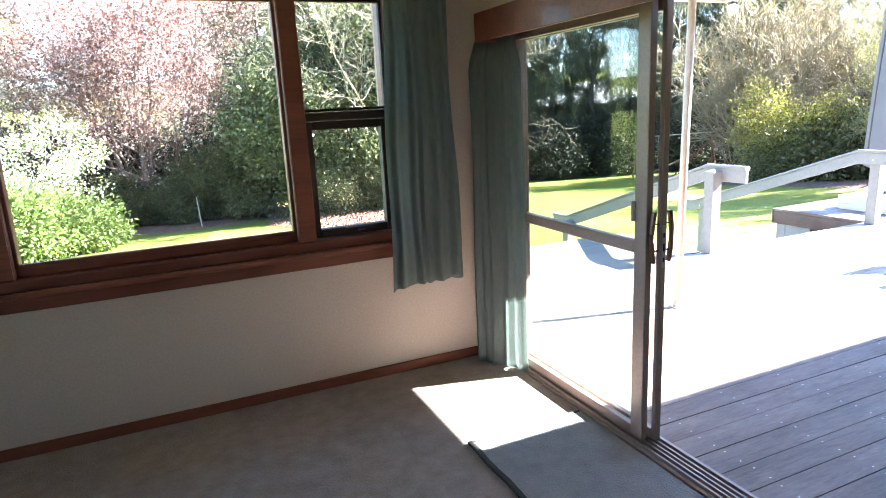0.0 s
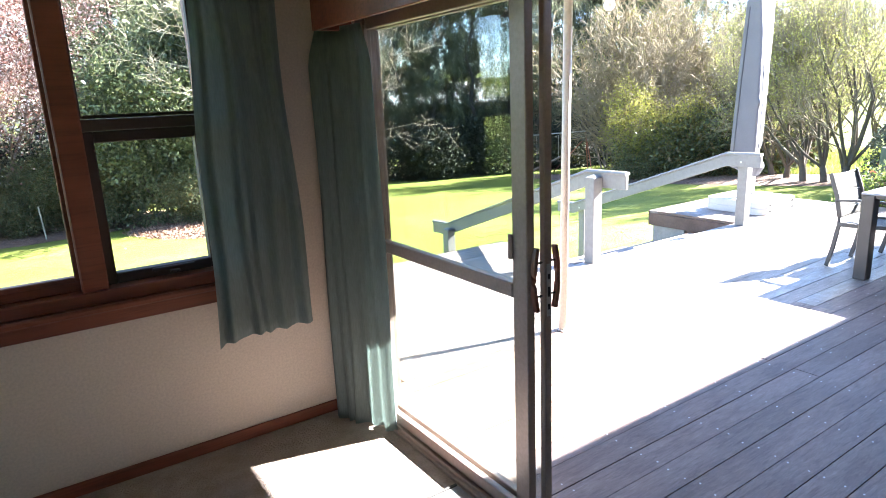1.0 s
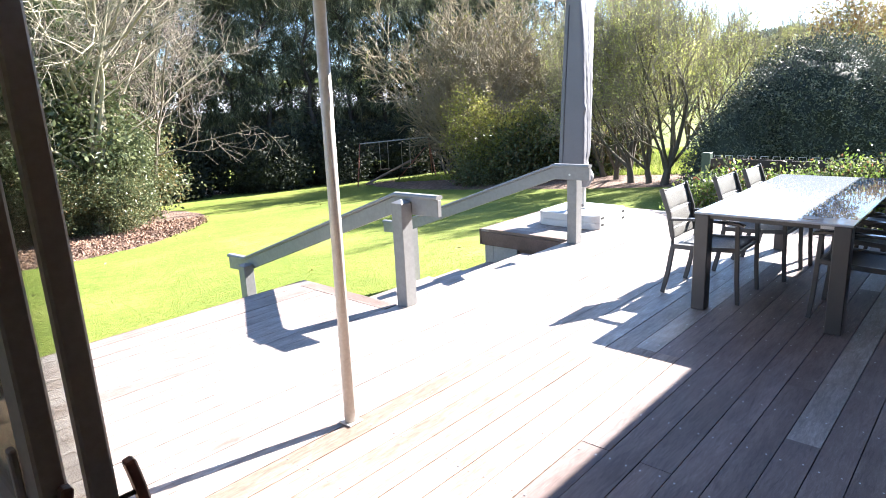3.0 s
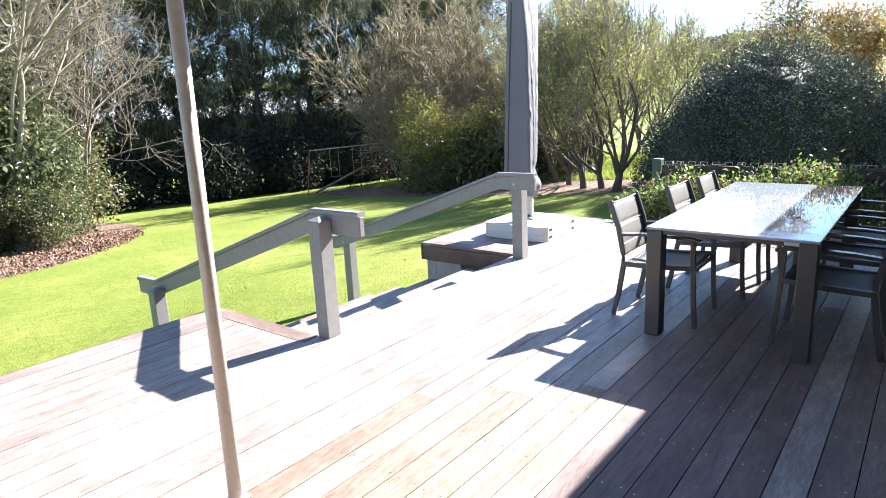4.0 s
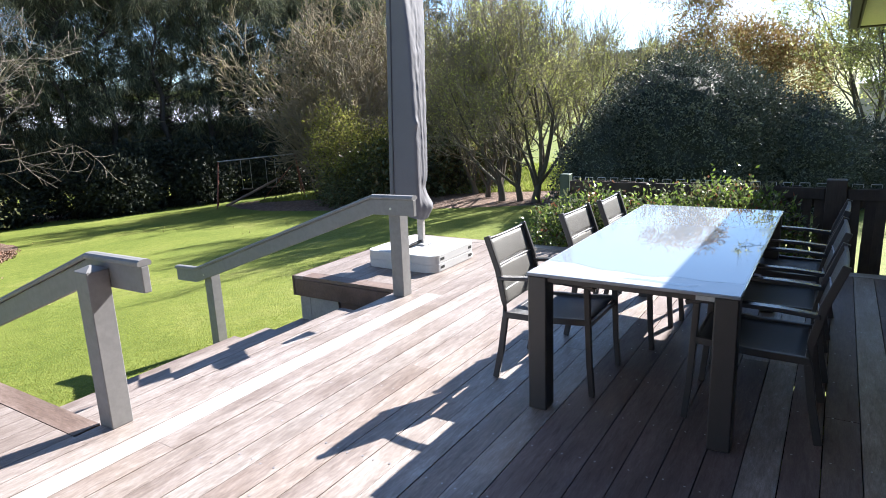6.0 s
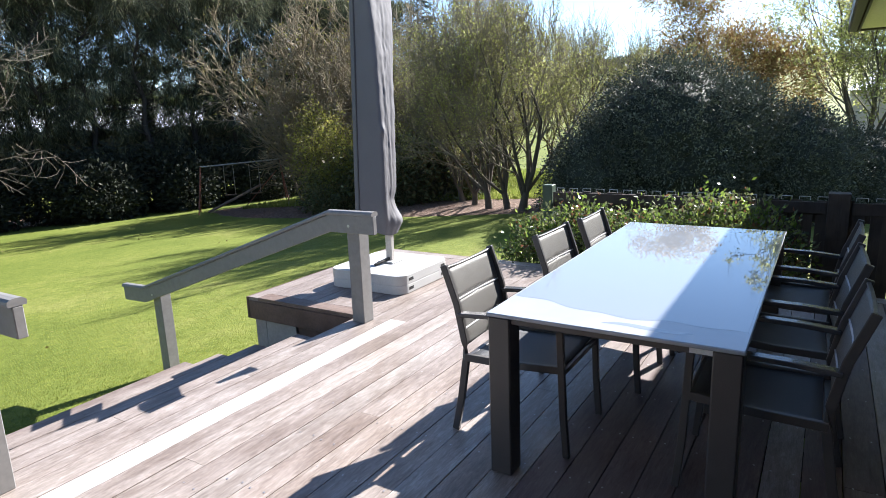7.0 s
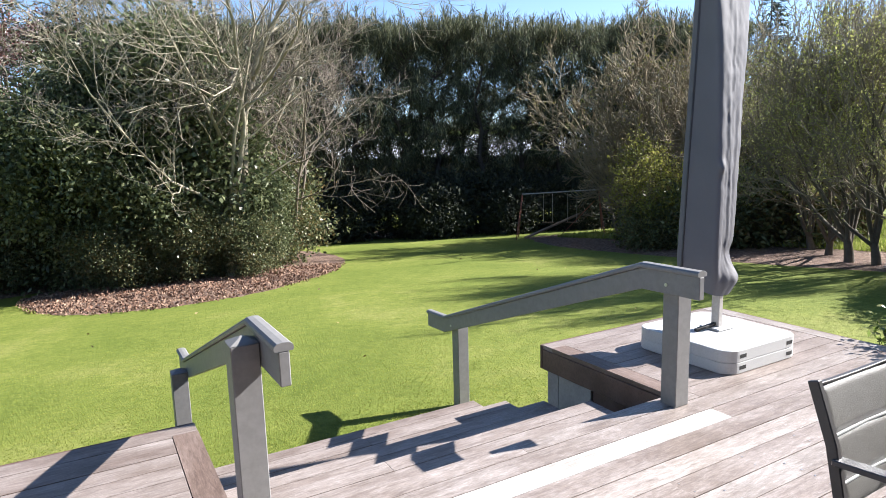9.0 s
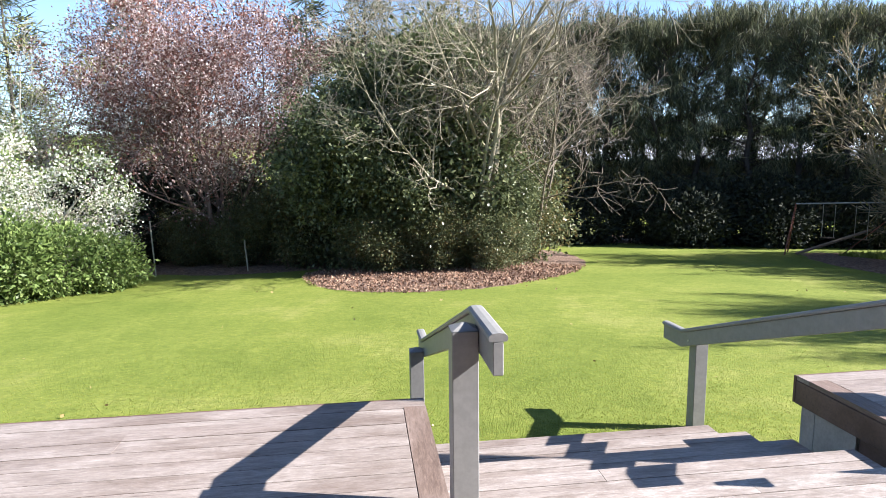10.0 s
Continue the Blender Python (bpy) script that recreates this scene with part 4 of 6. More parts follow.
# ---------- chairs ----------
def chair():
    c = thing("dining_chair", "charcoal framed outdoor armchair with padded grey mesh back", "chair", (0, 0, 0), "chairs round the table")
    for sx in (-1, 1):
        x = sx * 0.238
        bm = bmesh.new()
        sweep(bm, [(x, -0.30, 0.001), (x, -0.262, 0.18), (x, -0.232, 0.38), (x, -0.235, 0.48), (x, -0.272, 0.66), (x, -0.340, 0.850)], 0.011, 0.018, 0.003)
        part("back_post", bm, M_FRAME, c)
        bm = bmesh.new()
        sweep(bm, [(x, 0.285, 0.001), (x, 0.268, 0.2), (x, 0.258, 0.42), (x, 0.25, 0.612)], 0.012, 0.016, 0.003)
        part("front_leg", bm, M_FRAME, c)
        bm = bmesh.new()
        sweep(bm, [(x, -0.262, 0.615), (x, -0.1, 0.628), (x, 0.12, 0.632), (x, 0.25, 0.626), (x, 0.30, 0.612)], 0.024, 0.010, 0.003)
        part("armrest", bm, M_ARM, c, "dark flat armrest")
        bm = bmesh.new()
        sweep(bm, [(x, -0.236, 0.40), (x, 0.0, 0.405), (x, 0.255, 0.425)], 0.012, 0.018, 0.003)
        part("seat_rail", bm, M_FRAME, c)
    for yy, zz in ((0.253, 0.40), (-0.232, 0.385)):
        part("cross_bar", sweep(bmesh.new(), [(-0.238, yy, zz), (0.238, yy, zz)], 0.012, 0.012, 0.002), M_FRAME, c)
    bm = bmesh.new()
    sweep(bm, [(-0.236, -0.335, 0.838), (-0.12, -0.342, 0.830), (0, -0.344, 0.828), (0.12, -0.342, 0.830), (0.236, -0.335, 0.838)], 0.008, 0.005, 0.002)
    part("top_rail", bm, M_FRAME, c)

    def pad(rows, x, thick, puff):
        """A padded sling through rows of (y, z), puffed between seams."""
        bm = bmesh.new()
        nx = 10
        front, back = [], []
        for j, (y, z, q) in enumerate(rows):
            fr, bk = [], []
            for i in range(nx + 1):
                u = -1 + 2 * i / nx
                b = q * puff * (1 - u ** 4)
                sag = 0.012 * (1 - u * u)
                fr.append(bm.verts.new((u * x, y - sag * 0.6 + b + thick / 2, z)) if x < 0.2265 else bm.verts.new((u * x, y, z - sag + b + thick / 2)))
                bk.append(bm.verts.new((u * x, y - sag * 0.6 - thick / 2 - b * 0.6, z)) if x < 0.2265 else bm.verts.new((u * x, y, z - sag - thick / 2)))
            front.append(fr)
            back.append(bk)
        for g, flip in ((front, False), (back, True)):
            for j in range(len(g) - 1):
                for i in range(nx):
                    fc = (g[j][i], g[j][i + 1], g[j + 1][i + 1], g[j + 1][i])
                    bm.faces.new(fc[::-1] if flip else fc)
        for j in range(len(front) - 1):
            for i in (0, nx):
                bm.faces.new((front[j][i], front[j + 1][i], back[j + 1][i], back[j][i]))
        for j in (0, len(front) - 1):
            for i in range(nx):
                bm.faces.new((front[j][i], front[j][i + 1], back[j][i + 1], back[j][i]))
        bmesh.ops.recalc_face_normals(bm, faces=bm.faces)
        return bm

    seams = (0.0, 0.22, 0.60, 1.0)
    names = ("lower_back_pad", "middle_back_pad", "upper_back_pad")
    for k in range(3):
        rows = []
        for j in range(7):
            t = seams[k] + (seams[k + 1] - seams[k]) * (0.004 + 0.992 * j / 6)
            z = 0.455 + t * 0.372
            y = -0.236 - 0.10 * t ** 1.25
            rows.append((y, z, math.sin(math.pi * j / 6) ** 0.5))
        part(names[k], pad(rows, 0.226, 0.008, 0.003), M_SLING, c, "padded grey mesh back section", smooth=True)
    for t in seams[1:3]:
        zz, yy = 0.455 + t * 0.372, -0.236 - 0.10 * t ** 1.25
        part("piping", sweep(bmesh.new(), [(-0.224, yy + 0.004, zz), (0, yy - 0.004, zz), (0.224, yy + 0.004, zz)], 0.0045, 0.003), M_LABEL, c, "pale grey seam piping")
    rows = [(-0.215 + 0.46 * j / 10, 0.405 - 0.010 * math.sin(math.pi * j / 10) + 0.02 * j / 10, 0.0) for j in range(11)]
    part("seat", pad(rows, 0.227, 0.006, 0.0), M_SEAT, c, "charcoal mesh seat", smooth=True)
    return c


first = chair()
spots = [(6.885, 3.08, 180), (7.70, 2.955, 178.5), (8.33, 2.91, 180.5), (6.89, 2.035, 0), (7.63, 2.03, 1.5), (8.36, 2.02, -1.5)]
first.matrix_basis = pose(spots[0][0], spots[0][1], 0, 0, 0, spots[0][2])
for x, y, a in spots[1:]:
    copy_thing(first, pose(x, y, 0, 0, 0, a))

# ---------- covered umbrella on its stand ----------
BX0, BX1, BY0, BY1 = 8.43, 9.25, 4.96, 5.80
stand = thing("umbrella_stand", "pale grey plastic umbrella base of stacked slabs on the deck", "umbrella base", (8.9, 5.4, 0))
for z0, z1, nm in ((0.002, 0.084, "lower_slab"), (0.0845, 0.172, "upper_slab")):
    bm = bmesh.new()
    rings = []
    for zz, inset in ((z0, 0.003), (z0 + 0.004, 0.0), (z1 - 0.006, 0.0), (z1 - 0.002, 0.002), (z1, 0.006)):
        row = []
        for qx, qy, a0 in ((BX1, BY1, 0), (BX0, BY1, 90), (BX0, BY0, 180), (BX1, BY0, 270)):
            ccx, ccy = qx - math.copysign(0.11, qx - 8.84), qy - math.copysign(0.11, qy - 5.38)
            for k in range(9):
                a = radians(a0 + k * 11.25)
                row.append(bm.verts.new((ccx + (0.11 - inset) * math.cos(a), ccy + (0.11 - inset) * math.sin(a), zz)))
        rings.append(row)
    for ra, rb in zip(rings, rings[1:]):
        for k in range(36):
            bm.faces.new((ra[k], ra[(k + 1) % 36], rb[(k + 1) % 36], rb[k]))
    bm.faces.new(rings[-1])
    bm.faces.new(rings[0][::-1])
    p = part(nm, bm, M_BASE, stand)
    for k in (0.14, 0.80):
        part("grip_slot", bx(BX0 + k * (BX1 - BX0) - 0.0, BX0 + k * (BX1 - BX0) + 0.07, BY0 - 0.0015, BY0 + 0.004, z0 + 0.028, z0 + 0.055), M_BLACK, p, "dark hand slot")
umb = thing("garden_umbrella", "closed cantilever umbrella under a grey fabric cover", "umbrella", (8.88, 5.4, 0.172))
bm = bx(8.855, 8.905, 5.365, 5.435, 0.173, 0.75, bevel=0.006)
part("pole", bm, M_POLE, umb, "grey metal pole")
part("pole_collar", bx(8.79, 8.97, 5.31, 5.49, 0.1725, 0.190, bevel=0.006), M_BASE, umb)
bm = bmesh.new()
sweep(bm, [(8.86, 5.40, 0.21), (8.74, 5.40, 0.20), (8.66, 5.42, 0.185)], 0.014, 0.012, 0.003)
part("crank_handle", bm, M_BLACK, umb)
rng = random.Random(12)
bm = bmesh.new()
rings = []
NZ, NA = 150, 112


def cover_size(t):
    """Half width, half depth and side shift of the folded cover at height t (0 to 1)."""
    return 0.116 + 0.06 * t + 0.07 * t ** 4, 0.170 - 0.03 * t - 0.05 * t ** 3, -0.014 + 0.073 * t


def cover_centre(c):
    return 8.80 + 0.61 * c + 0.016, 5.47 - 0.79 * c + 0.012


for j in range(NZ + 1):
    t = j / NZ
    z = 0.50 + t * 2.24
    hw, hd, c = cover_size(t)
    cx, cy = cover_centre(c)
    if t > 0.965:
        q = math.sqrt(max(0.0, 1 - ((t - 0.965) / 0.035) ** 2)) * 0.55 + 0.45
        hw, hd = hw * q, hd * q
    row = []
    for i in range(NA):
        a = i / NA * math.tau
        ca, sa = math.cos(a), math.sin(a)
        n8 = (abs(ca) ** 9 + abs(sa) ** 9) ** (1 / 9)
        px, py = hw * ca / n8, hd * sa / n8
        loose = 0.12 + 0.88 * sstep(-0.15, 0.5, -0.8 * sa + 0.6 * ca)
        run = a * 1.5 + z * 0.75
        f = 0.013 * (0.32 - abs(noise.noise(Vector((run, z * 0.55, 2.0))))) + 0.012 * (0.3 - abs(noise.noise(Vector((run * 1.9 - z * 1.2, z * 1.3, 7.0)))))
        f += 0.011 * (0.3 - abs(noise.noise(Vector((a * 1.6 - z * 4.2, z * 3.4, 11.0))))) + 0.005 * (0.3 - abs(noise.noise(Vector((a * 3.0 + z * 6.5, z * 5.0, 17.0))))) + 0.0025 * noise.noise(Vector((px * 30, py * 30, z * 16)))
        f *= loose
        f += 0.03 * math.exp(-((z - 1.42) / 0.045) ** 2) * math.exp(-((a - 4.05) / 0.16) ** 2)
        f += (0.06 * math.exp(-((z - 0.60) / 0.075) ** 2) - 0.02 * math.exp(-((z - 0.78) / 0.06) ** 2)) * max(0.0, math.cos(a + 0.9)) ** 1.5
        f -= 0.03 * math.exp(-((z - 0.50) / 0.12) ** 2) * max(0.0, -ca)
        low = max(0.0, 1 - t * 8)
        qx, qy = px + f * ca, py + f * sa
        row.append(bm.verts.new((cx + qx * 0.990 - qy * 0.139, cy + qx * 0.139 + qy * 0.990, z + low * (0.10 * max(0.0, sa) - 0.05 * max(0.0, -sa)))))
    rings.append(row)
for a, b in zip(rings, rings[1:]):
    for i in range(NA):
        bm.faces.new((a[i], a[(i + 1) % NA], b[(i + 1) % NA], b[i]))
bm.faces.new(rings[-1])
cover = part("cover", bm, M_COVER, umb, "creased grey fabric cover", smooth=True)
bm = bmesh.new()
line = []
for k in range(31):
    t = 0.07 + 0.87 * k / 30
    hw, hd, c = cover_size(t)
    cx, cy = cover_centre(c)
    qx, qy = -hw - 0.003, hd - 0.062
    line.append((cx + qx * 0.990 - qy * 0.139, cy + qx * 0.139 + qy * 0.990, 0.50 + t * 2.24))
sweep(bm, line, 0.007, 0.005)
part("seam", bm, M_SEAM, cover, "dark vertical seam")

# ---------- fence at the deck's end ----------
fence = thing("fence", "dark stained paling fence behind the deck", "fence", (11.0, 2.0, -0.9), kind="structure")
for y in (4.62, 1.75, -0.8):
    if y > 4:
        part("post", bx(10.93, 11.05, y - 0.06, y + 0.06, -1.3, 0.69, bevel=0.006), M_POSTGREEN, fence, "green painted post")
    else:
        part("post", bx(10.90, 11.06, y - 0.09, y + 0.09, -1.3, 0.70, bevel=0.006), M_FENCE, fence)
part("rail", bx(10.985, 11.03, -0.8, 4.6, 0.42, 0.51, bevel=0.004), M_FENCE, fence)
part("rail", bx(10.985, 11.03, -0.8, 4.6, -0.45, -0.36, bevel=0.004), M_FENCE, fence)
part("rail", bx(10.935, 10.957, 1.85, 4.55, 0.50, 0.612, bevel=0.004), M_FENCE, fence)
part("rail", bx(10.935, 10.957, -0.70, 1.65, 0.50, 0.612, bevel=0.004), M_FENCE, fence)
rng = random.Random(21)
y = -0.75
pal_me = to_mesh("paling", bx(-0.009, 0.009, -0.047, 0.047, 0, 1.52, bevel=0.003), M_FENCE)
while y < 4.55:
    ob = new("paling", pal_me)
    ob.parent = fence
    ob.location = (10.97 - 11.0, y - 2.0, 0.0 + rng.uniform(-0.012, 0.012))
    ob.rotation_euler.x = rng.uniform(-0.012, 0.012)
    y += 0.105 if rng.random() < 0.85 else 0.16
bm = bmesh.new()
for k in range(34):
    y0 = -0.6 + k * 0.152
    rod(bm, (10.955, y0, 0.625), (10.955, y0, 0.66), 0.0035, 5)
    rod(bm, (10.955, y0, 0.66), (10.955, y0 + 0.09, 0.66), 0.0035, 5)
    rod(bm, (10.955, y0 + 0.09, 0.66), (10.955, y0 + 0.09, 0.63), 0.0035, 5)
part("wire_loops", bm, M_BASE, fence, "pale wire loops along the top")

# ---------- plants: helpers ----------
def tube(V, F, pts, radii, sides):
    base = len(V)
    for i, p in enumerate(pts):
        d = (pts[min(i + 1, len(pts) - 1)] - pts[max(i - 1, 0)])
        d = d.normalized() if d.length > 1e-6 else Vector((0, 0, 1))
        a = d.orthogonal().normalized()
        b = d.cross(a)
        for k in range(sides):
            q = k / sides * math.tau
            V.append(tuple(p + (a * math.cos(q) + b * math.sin(q)) * radii[i]))
    for i in range(len(pts) - 1):
        for k in range(sides):
            k2 = (k + 1) % sides
            F.append((base + i * sides + k, base + i * sides + k2, base + (i + 1) * sides + k2, base + (i + 1) * sides + k))


def grow(V, F, tips, rng, p, d, length, r, depth, spread=0.7, lift=0.12, kids=(7, 6, 5, 4), shrink=0.55, wig=0.18, min_r=0.006, level=0, start=0.25):
    """One limb with its side limbs. Twig ends are gathered in tips."""
    n = max(3, 6 - level)
    pts, rad = [p.copy()], [r]
    q, dd = p.copy(), d.normalized()
    for i in range(n):
        dd = (dd + Vector((rng.gauss(0, wig), rng.gauss(0, wig), rng.gauss(0, wig) + lift))).normalized()
        q = q + dd * (length / n)
        pts.append(q.copy())
        rad.append(max(min_r, r * (1 - 0.82 * (i + 1) / n)))
    tube(V[level > 0], F[level > 0], pts, rad, (7, 5, 4, 3, 3)[min(level, 4)])
    if depth <= 0:
        tips.append((pts[-1], dd.copy()))
        tips.append((pts[len(pts) // 2], dd.copy()))
        return
    k = kids[min(level, len(kids) - 1)]
    for i in range(k):
        t = start + (1 - start) * (i + rng.random()) / k
        f = t * n
        i0 = min(n - 1, int(f))
        at = pts[i0].lerp(pts[i0 + 1], f - i0)
        along = (pts[i0 + 1] - pts[i0]).normalized()
        s = along.orthogonal().normalized()
        s.rotate(Matrix.Rotation(rng.random() * math.tau, 3, along))
        nd = (along * (1 - spread * 0.5) + s * spread * rng.uniform(0.7, 1.2)).normalized()
        ln = length * shrink * rng.uniform(0.7, 1.2) * (1.15 - 0.55 * t)
        grow(V, F, tips, rng, at, nd, ln, max(min_r, rad[i0] * 0.55), depth - 1, spread, lift, kids, shrink, wig, min_r, level + 1, 0.2)
    tips.append((pts[-1], dd.copy()))


def cards(name, P, D, length, width, mat, rs, bend=0.25, jitter=0.8):
    """Many leaves, each a folded blade from its place P along D."""
    n = len(P)
    P = np.asarray(P, float)
    D = np.asarray(D, float) + rs.normal(0, jitter, (n, 3))
    D /= np.linalg.norm(D, axis=1)[:, None] + 1e-9
    S = np.cross(D, rs.normal(0, 1, (n, 3)))
    S /= np.linalg.norm(S, axis=1)[:, None] + 1e-9
    N = np.cross(D, S)
    L = (length * rs.uniform(0.6, 1.3, n))[:, None]
    W = (width * rs.uniform(0.7, 1.25, n))[:, None]
    v0 = P
    v1 = P + D * L * 0.5 + S * W * 0.5 + N * L * bend * 0.4
    v2 = P + D * L
    v3 = P + D * L * 0.5 - S * W * 0.5 + N * L * bend * 0.4
    V = np.stack([v0, v1, v2, v3], 1).reshape(-1, 3)
    me = bpy.data.meshes.new(name)
    me.vertices.add(4 * n)
    me.vertices.foreach_set("co", V.ravel())
    me.loops.add(4 * n)
    me.loops.foreach_set("vertex_index", np.arange(4 * n, dtype=np.int32))
    me.polygons.add(n)
    me.polygons.foreach_set("loop_start", np.arange(0, 4 * n, 4, dtype=np.int32))
    me.materials.append(mat)
    me.update()
    me.validate()
    return me


def blob_points(rs, lobes, n, shell=0.35, clump=0.22, per=9):
    """Leaf places in clumps over a crown made of ellipsoid lobes (centre, radii)."""
    w = np.array([l[1][0] * l[1][1] + l[1][2] * l[1][0] for l in lobes], float)
    m = max(1, n // per)
    idx = rs.choice(len(lobes), m, p=w / w.sum())
    C = np.array([l[0] for l in lobes], float)[idx]
    R = np.array([l[1] for l in lobes], float)[idx]
    u = rs.normal(0, 1, (m, 3))
    u /= np.linalg.norm(u, axis=1)[:, None]
    rad = 1 - shell * rs.random(m) ** 1.6 + rs.normal(0, 0.05, m)
    c = C + u * R * rad[:, None]
    keep = np.ones(m, bool)
    for l in lobes:
        q = ((c - np.array(l[0])) / np.array(l[1]))
        keep &= (q ** 2).sum(1) > 0.38
    c, u = c[keep], u[keep]
    P = np.repeat(c, per, 0) + rs.normal(0, clump, (len(c) * per, 3))
    D = np.repeat(u, per, 0)
    return P, D


def cloud(seed, cx, cy, cz, rx, ry, rz, n, r0, r1):
    """Uneven lobes scattered over an ellipsoid, for a ragged crown."""
    rng = random.Random(seed)
    out = [((cx, cy, cz), (rx * 0.66, ry * 0.66, rz * 0.66))]
    for k in range(n):
        v = Vector((rng.gauss(0, 1), rng.gauss(0, 1), rng.gauss(0, 1))).normalized()
        q = rng.uniform(0.55, 1.0)
        r = rng.uniform(r0, r1)
        out.append(((cx + v.x * rx * q, cy + v.y * ry * q, max(r * 0.6, cz + v.z * rz * q)), (r, r * rng.uniform(0.8, 1.2), r * rng.uniform(0.7, 1.1))))
    return out


def plant(name, label, category, at, wood_mesh=None, leaf_meshes=(), group=""):
    t = thing(name, label, category, at, group)
    for me, nm in zip(wood_mesh if isinstance(wood_mesh, list) else [wood_mesh], ("trunk", "bough")):
        mesh_part(nm, me, t)
    for nm, me, lb in leaf_meshes:
        mesh_part(nm, me, t, lb)
    return t


def stems(rng, n, height, r, mat, spread=0.35, depth=2, kids=(6, 5, 4), shrink=0.5, lift=0.1, base=0.15, name="trunk", wig=0.15, sp=0.7, start=0.25, thin=0.006):
    V, F, tips = ([], []), ([], []), []
    for k in range(n):
        a = k / n * math.tau + rng.random()
        d = Vector((math.cos(a) * spread * rng.uniform(0.4, 1.2), math.sin(a) * spread * rng.uniform(0.4, 1.2), 1))
        p = Vector((math.cos(a) * base * rng.random(), math.sin(a) * base * rng.random(), -0.15))
        grow(V, F, tips, rng, p, d, height * rng.uniform(0.8, 1.05), r * rng.uniform(0.7, 1.1), depth, sp, lift, kids, shrink, wig, thin, start=start)
    return [raw_mesh(nm, V[i], F[i], mat, True) for i, nm in enumerate(("trunk", "bough"))], tips


def on_ground(x, y, turn=0.0, s=1.0, dz=0.0):
    return Matrix.Translation((x, y, gz(x, y) + dz)) @ Matrix.Rotation(radians(turn), 4, 'Z') @ Matrix.Diagonal((s, s, s, 1))


def put(t, x, y, turn=0.0, s=1.0, dz=0.0):
    t.matrix_basis = on_ground(x, y, turn, s, dz)
    return t


# ---------- the shelter belt of pines ----------
def pine(seed, height):
    rng, rs = random.Random(seed), np.random.RandomState(seed)
    V, F = [], []
    trunk = [Vector((rng.gauss(0, 0.06) * i, rng.gauss(0, 0.06) * i, height * i / 8)) for i in range(9)]
    tube(V, F, trunk, [0.19 * (1 - 0.85 * i / 8) for i in range(9)], 7)
    P, D = [], []
    z = 2.6
    while z < height:
        t = z / height
        f = t * 8
        i0 = min(7, int(f))
        at = trunk[i0].lerp(trunk[i0 + 1], f - i0)
        reach = (2.5 - 0.9 * max(0, t - 0.35)) * rng.uniform(0.6, 1.1) * (1.0 if t < 0.93 else 0.8)
        a = rng.random() * math.tau
        end = at + Vector((math.cos(a) * reach, math.sin(a) * reach, rng.uniform(-0.2, 0.6) + 0.5 * t))
        mid = at.lerp(end, 0.5) + Vector((0, 0, 0.12))
        tube(V, F, [at, mid, end], [0.035, 0.022, 0.008], 4)
        for k in range(7):
            s = rng.uniform(0.3, 1.08)
            c = at.lerp(end, s) + Vector((rng.gauss(0, 0.22), rng.gauss(0, 0.22), rng.gauss(0, 0.2)))
            drop = rng.uniform(0.25, 0.75)
            for q in range(19):
                f = rng.random()
                P.append((c.x + rng.gauss(0, 0.085), c.y + rng.gauss(0, 0.085), c.z + 0.15 - drop * f))
                D.append((math.cos(a) * 0.35 + rng.gauss(0, 0.2), math.sin(a) * 0.35 + rng.gauss(0, 0.2), -1.0))
        z += rng.uniform(0.05, 0.16)
    for k in range(1500):
        P.append((trunk[-1].x + rng.uniform(-2.0, 2.0), trunk[-1].y + rng.uniform(-2.0, 2.0), height - 0.2 - abs(rng.gauss(0, 0.35))))
        D.append((0, 0, 1.6))
    for k in range(46):
        x, y = trunk[-1].x + rng.uniform(-2.1, 2.1), trunk[-1].y + rng.uniform(-2.1, 2.1)
        z0, ln = height - rng.uniform(0.3, 0.9), rng.uniform(0.5, 1.2)
        tip = Vector((x + rng.gauss(0, 0.05), y + rng.gauss(0, 0.05), z0 + ln))
        tube(V, F, [Vector((x, y, z0)), tip], [0.016, 0.004], 3)
        for q in range(22):
            f = rng.random() * 0.8
            P.append((x, y, z0 + ln * f))
            D.append((rng.gauss(0, 0.4), rng.gauss(0, 0.4), 1.3))
    t = plant("pine_tree", "tall dark pine of the shelter belt, bare lower trunk", "tree", (0, 0, 0), raw_mesh("trunk", V, F, M_BARK_DARK, True),
              [("crown", cards("crown", P, D, 0.46, 0.030, L_PINE, rs, 0.05, 0.45), "drooping dark green needles")], "pines of the shelter belt")
    return t


pines = [pine(31, 11.0), pine(32, 11.2), pine(33, 10.9)]
rng = random.Random(5)
line = []
for row in range(2):
    for k in range(17):
        t = (k + 0.5 * row) / 16
        x = 3.0 + 34.0 * t + row * 1.4 + rng.gauss(0, 0.25)
        y = 41.0 - 14.5 * t + row * 2.8 + rng.gauss(0, 0.25)
        line.append((x, y))
for i, (x, y) in enumerate(line):
    m = on_ground(x, y, rng.uniform(0, 360), rng.uniform(0.97, 1.02))
    if i < 3:
        pines[i].matrix_basis = m
    else:
        copy_thing(pines[i % 3], m)


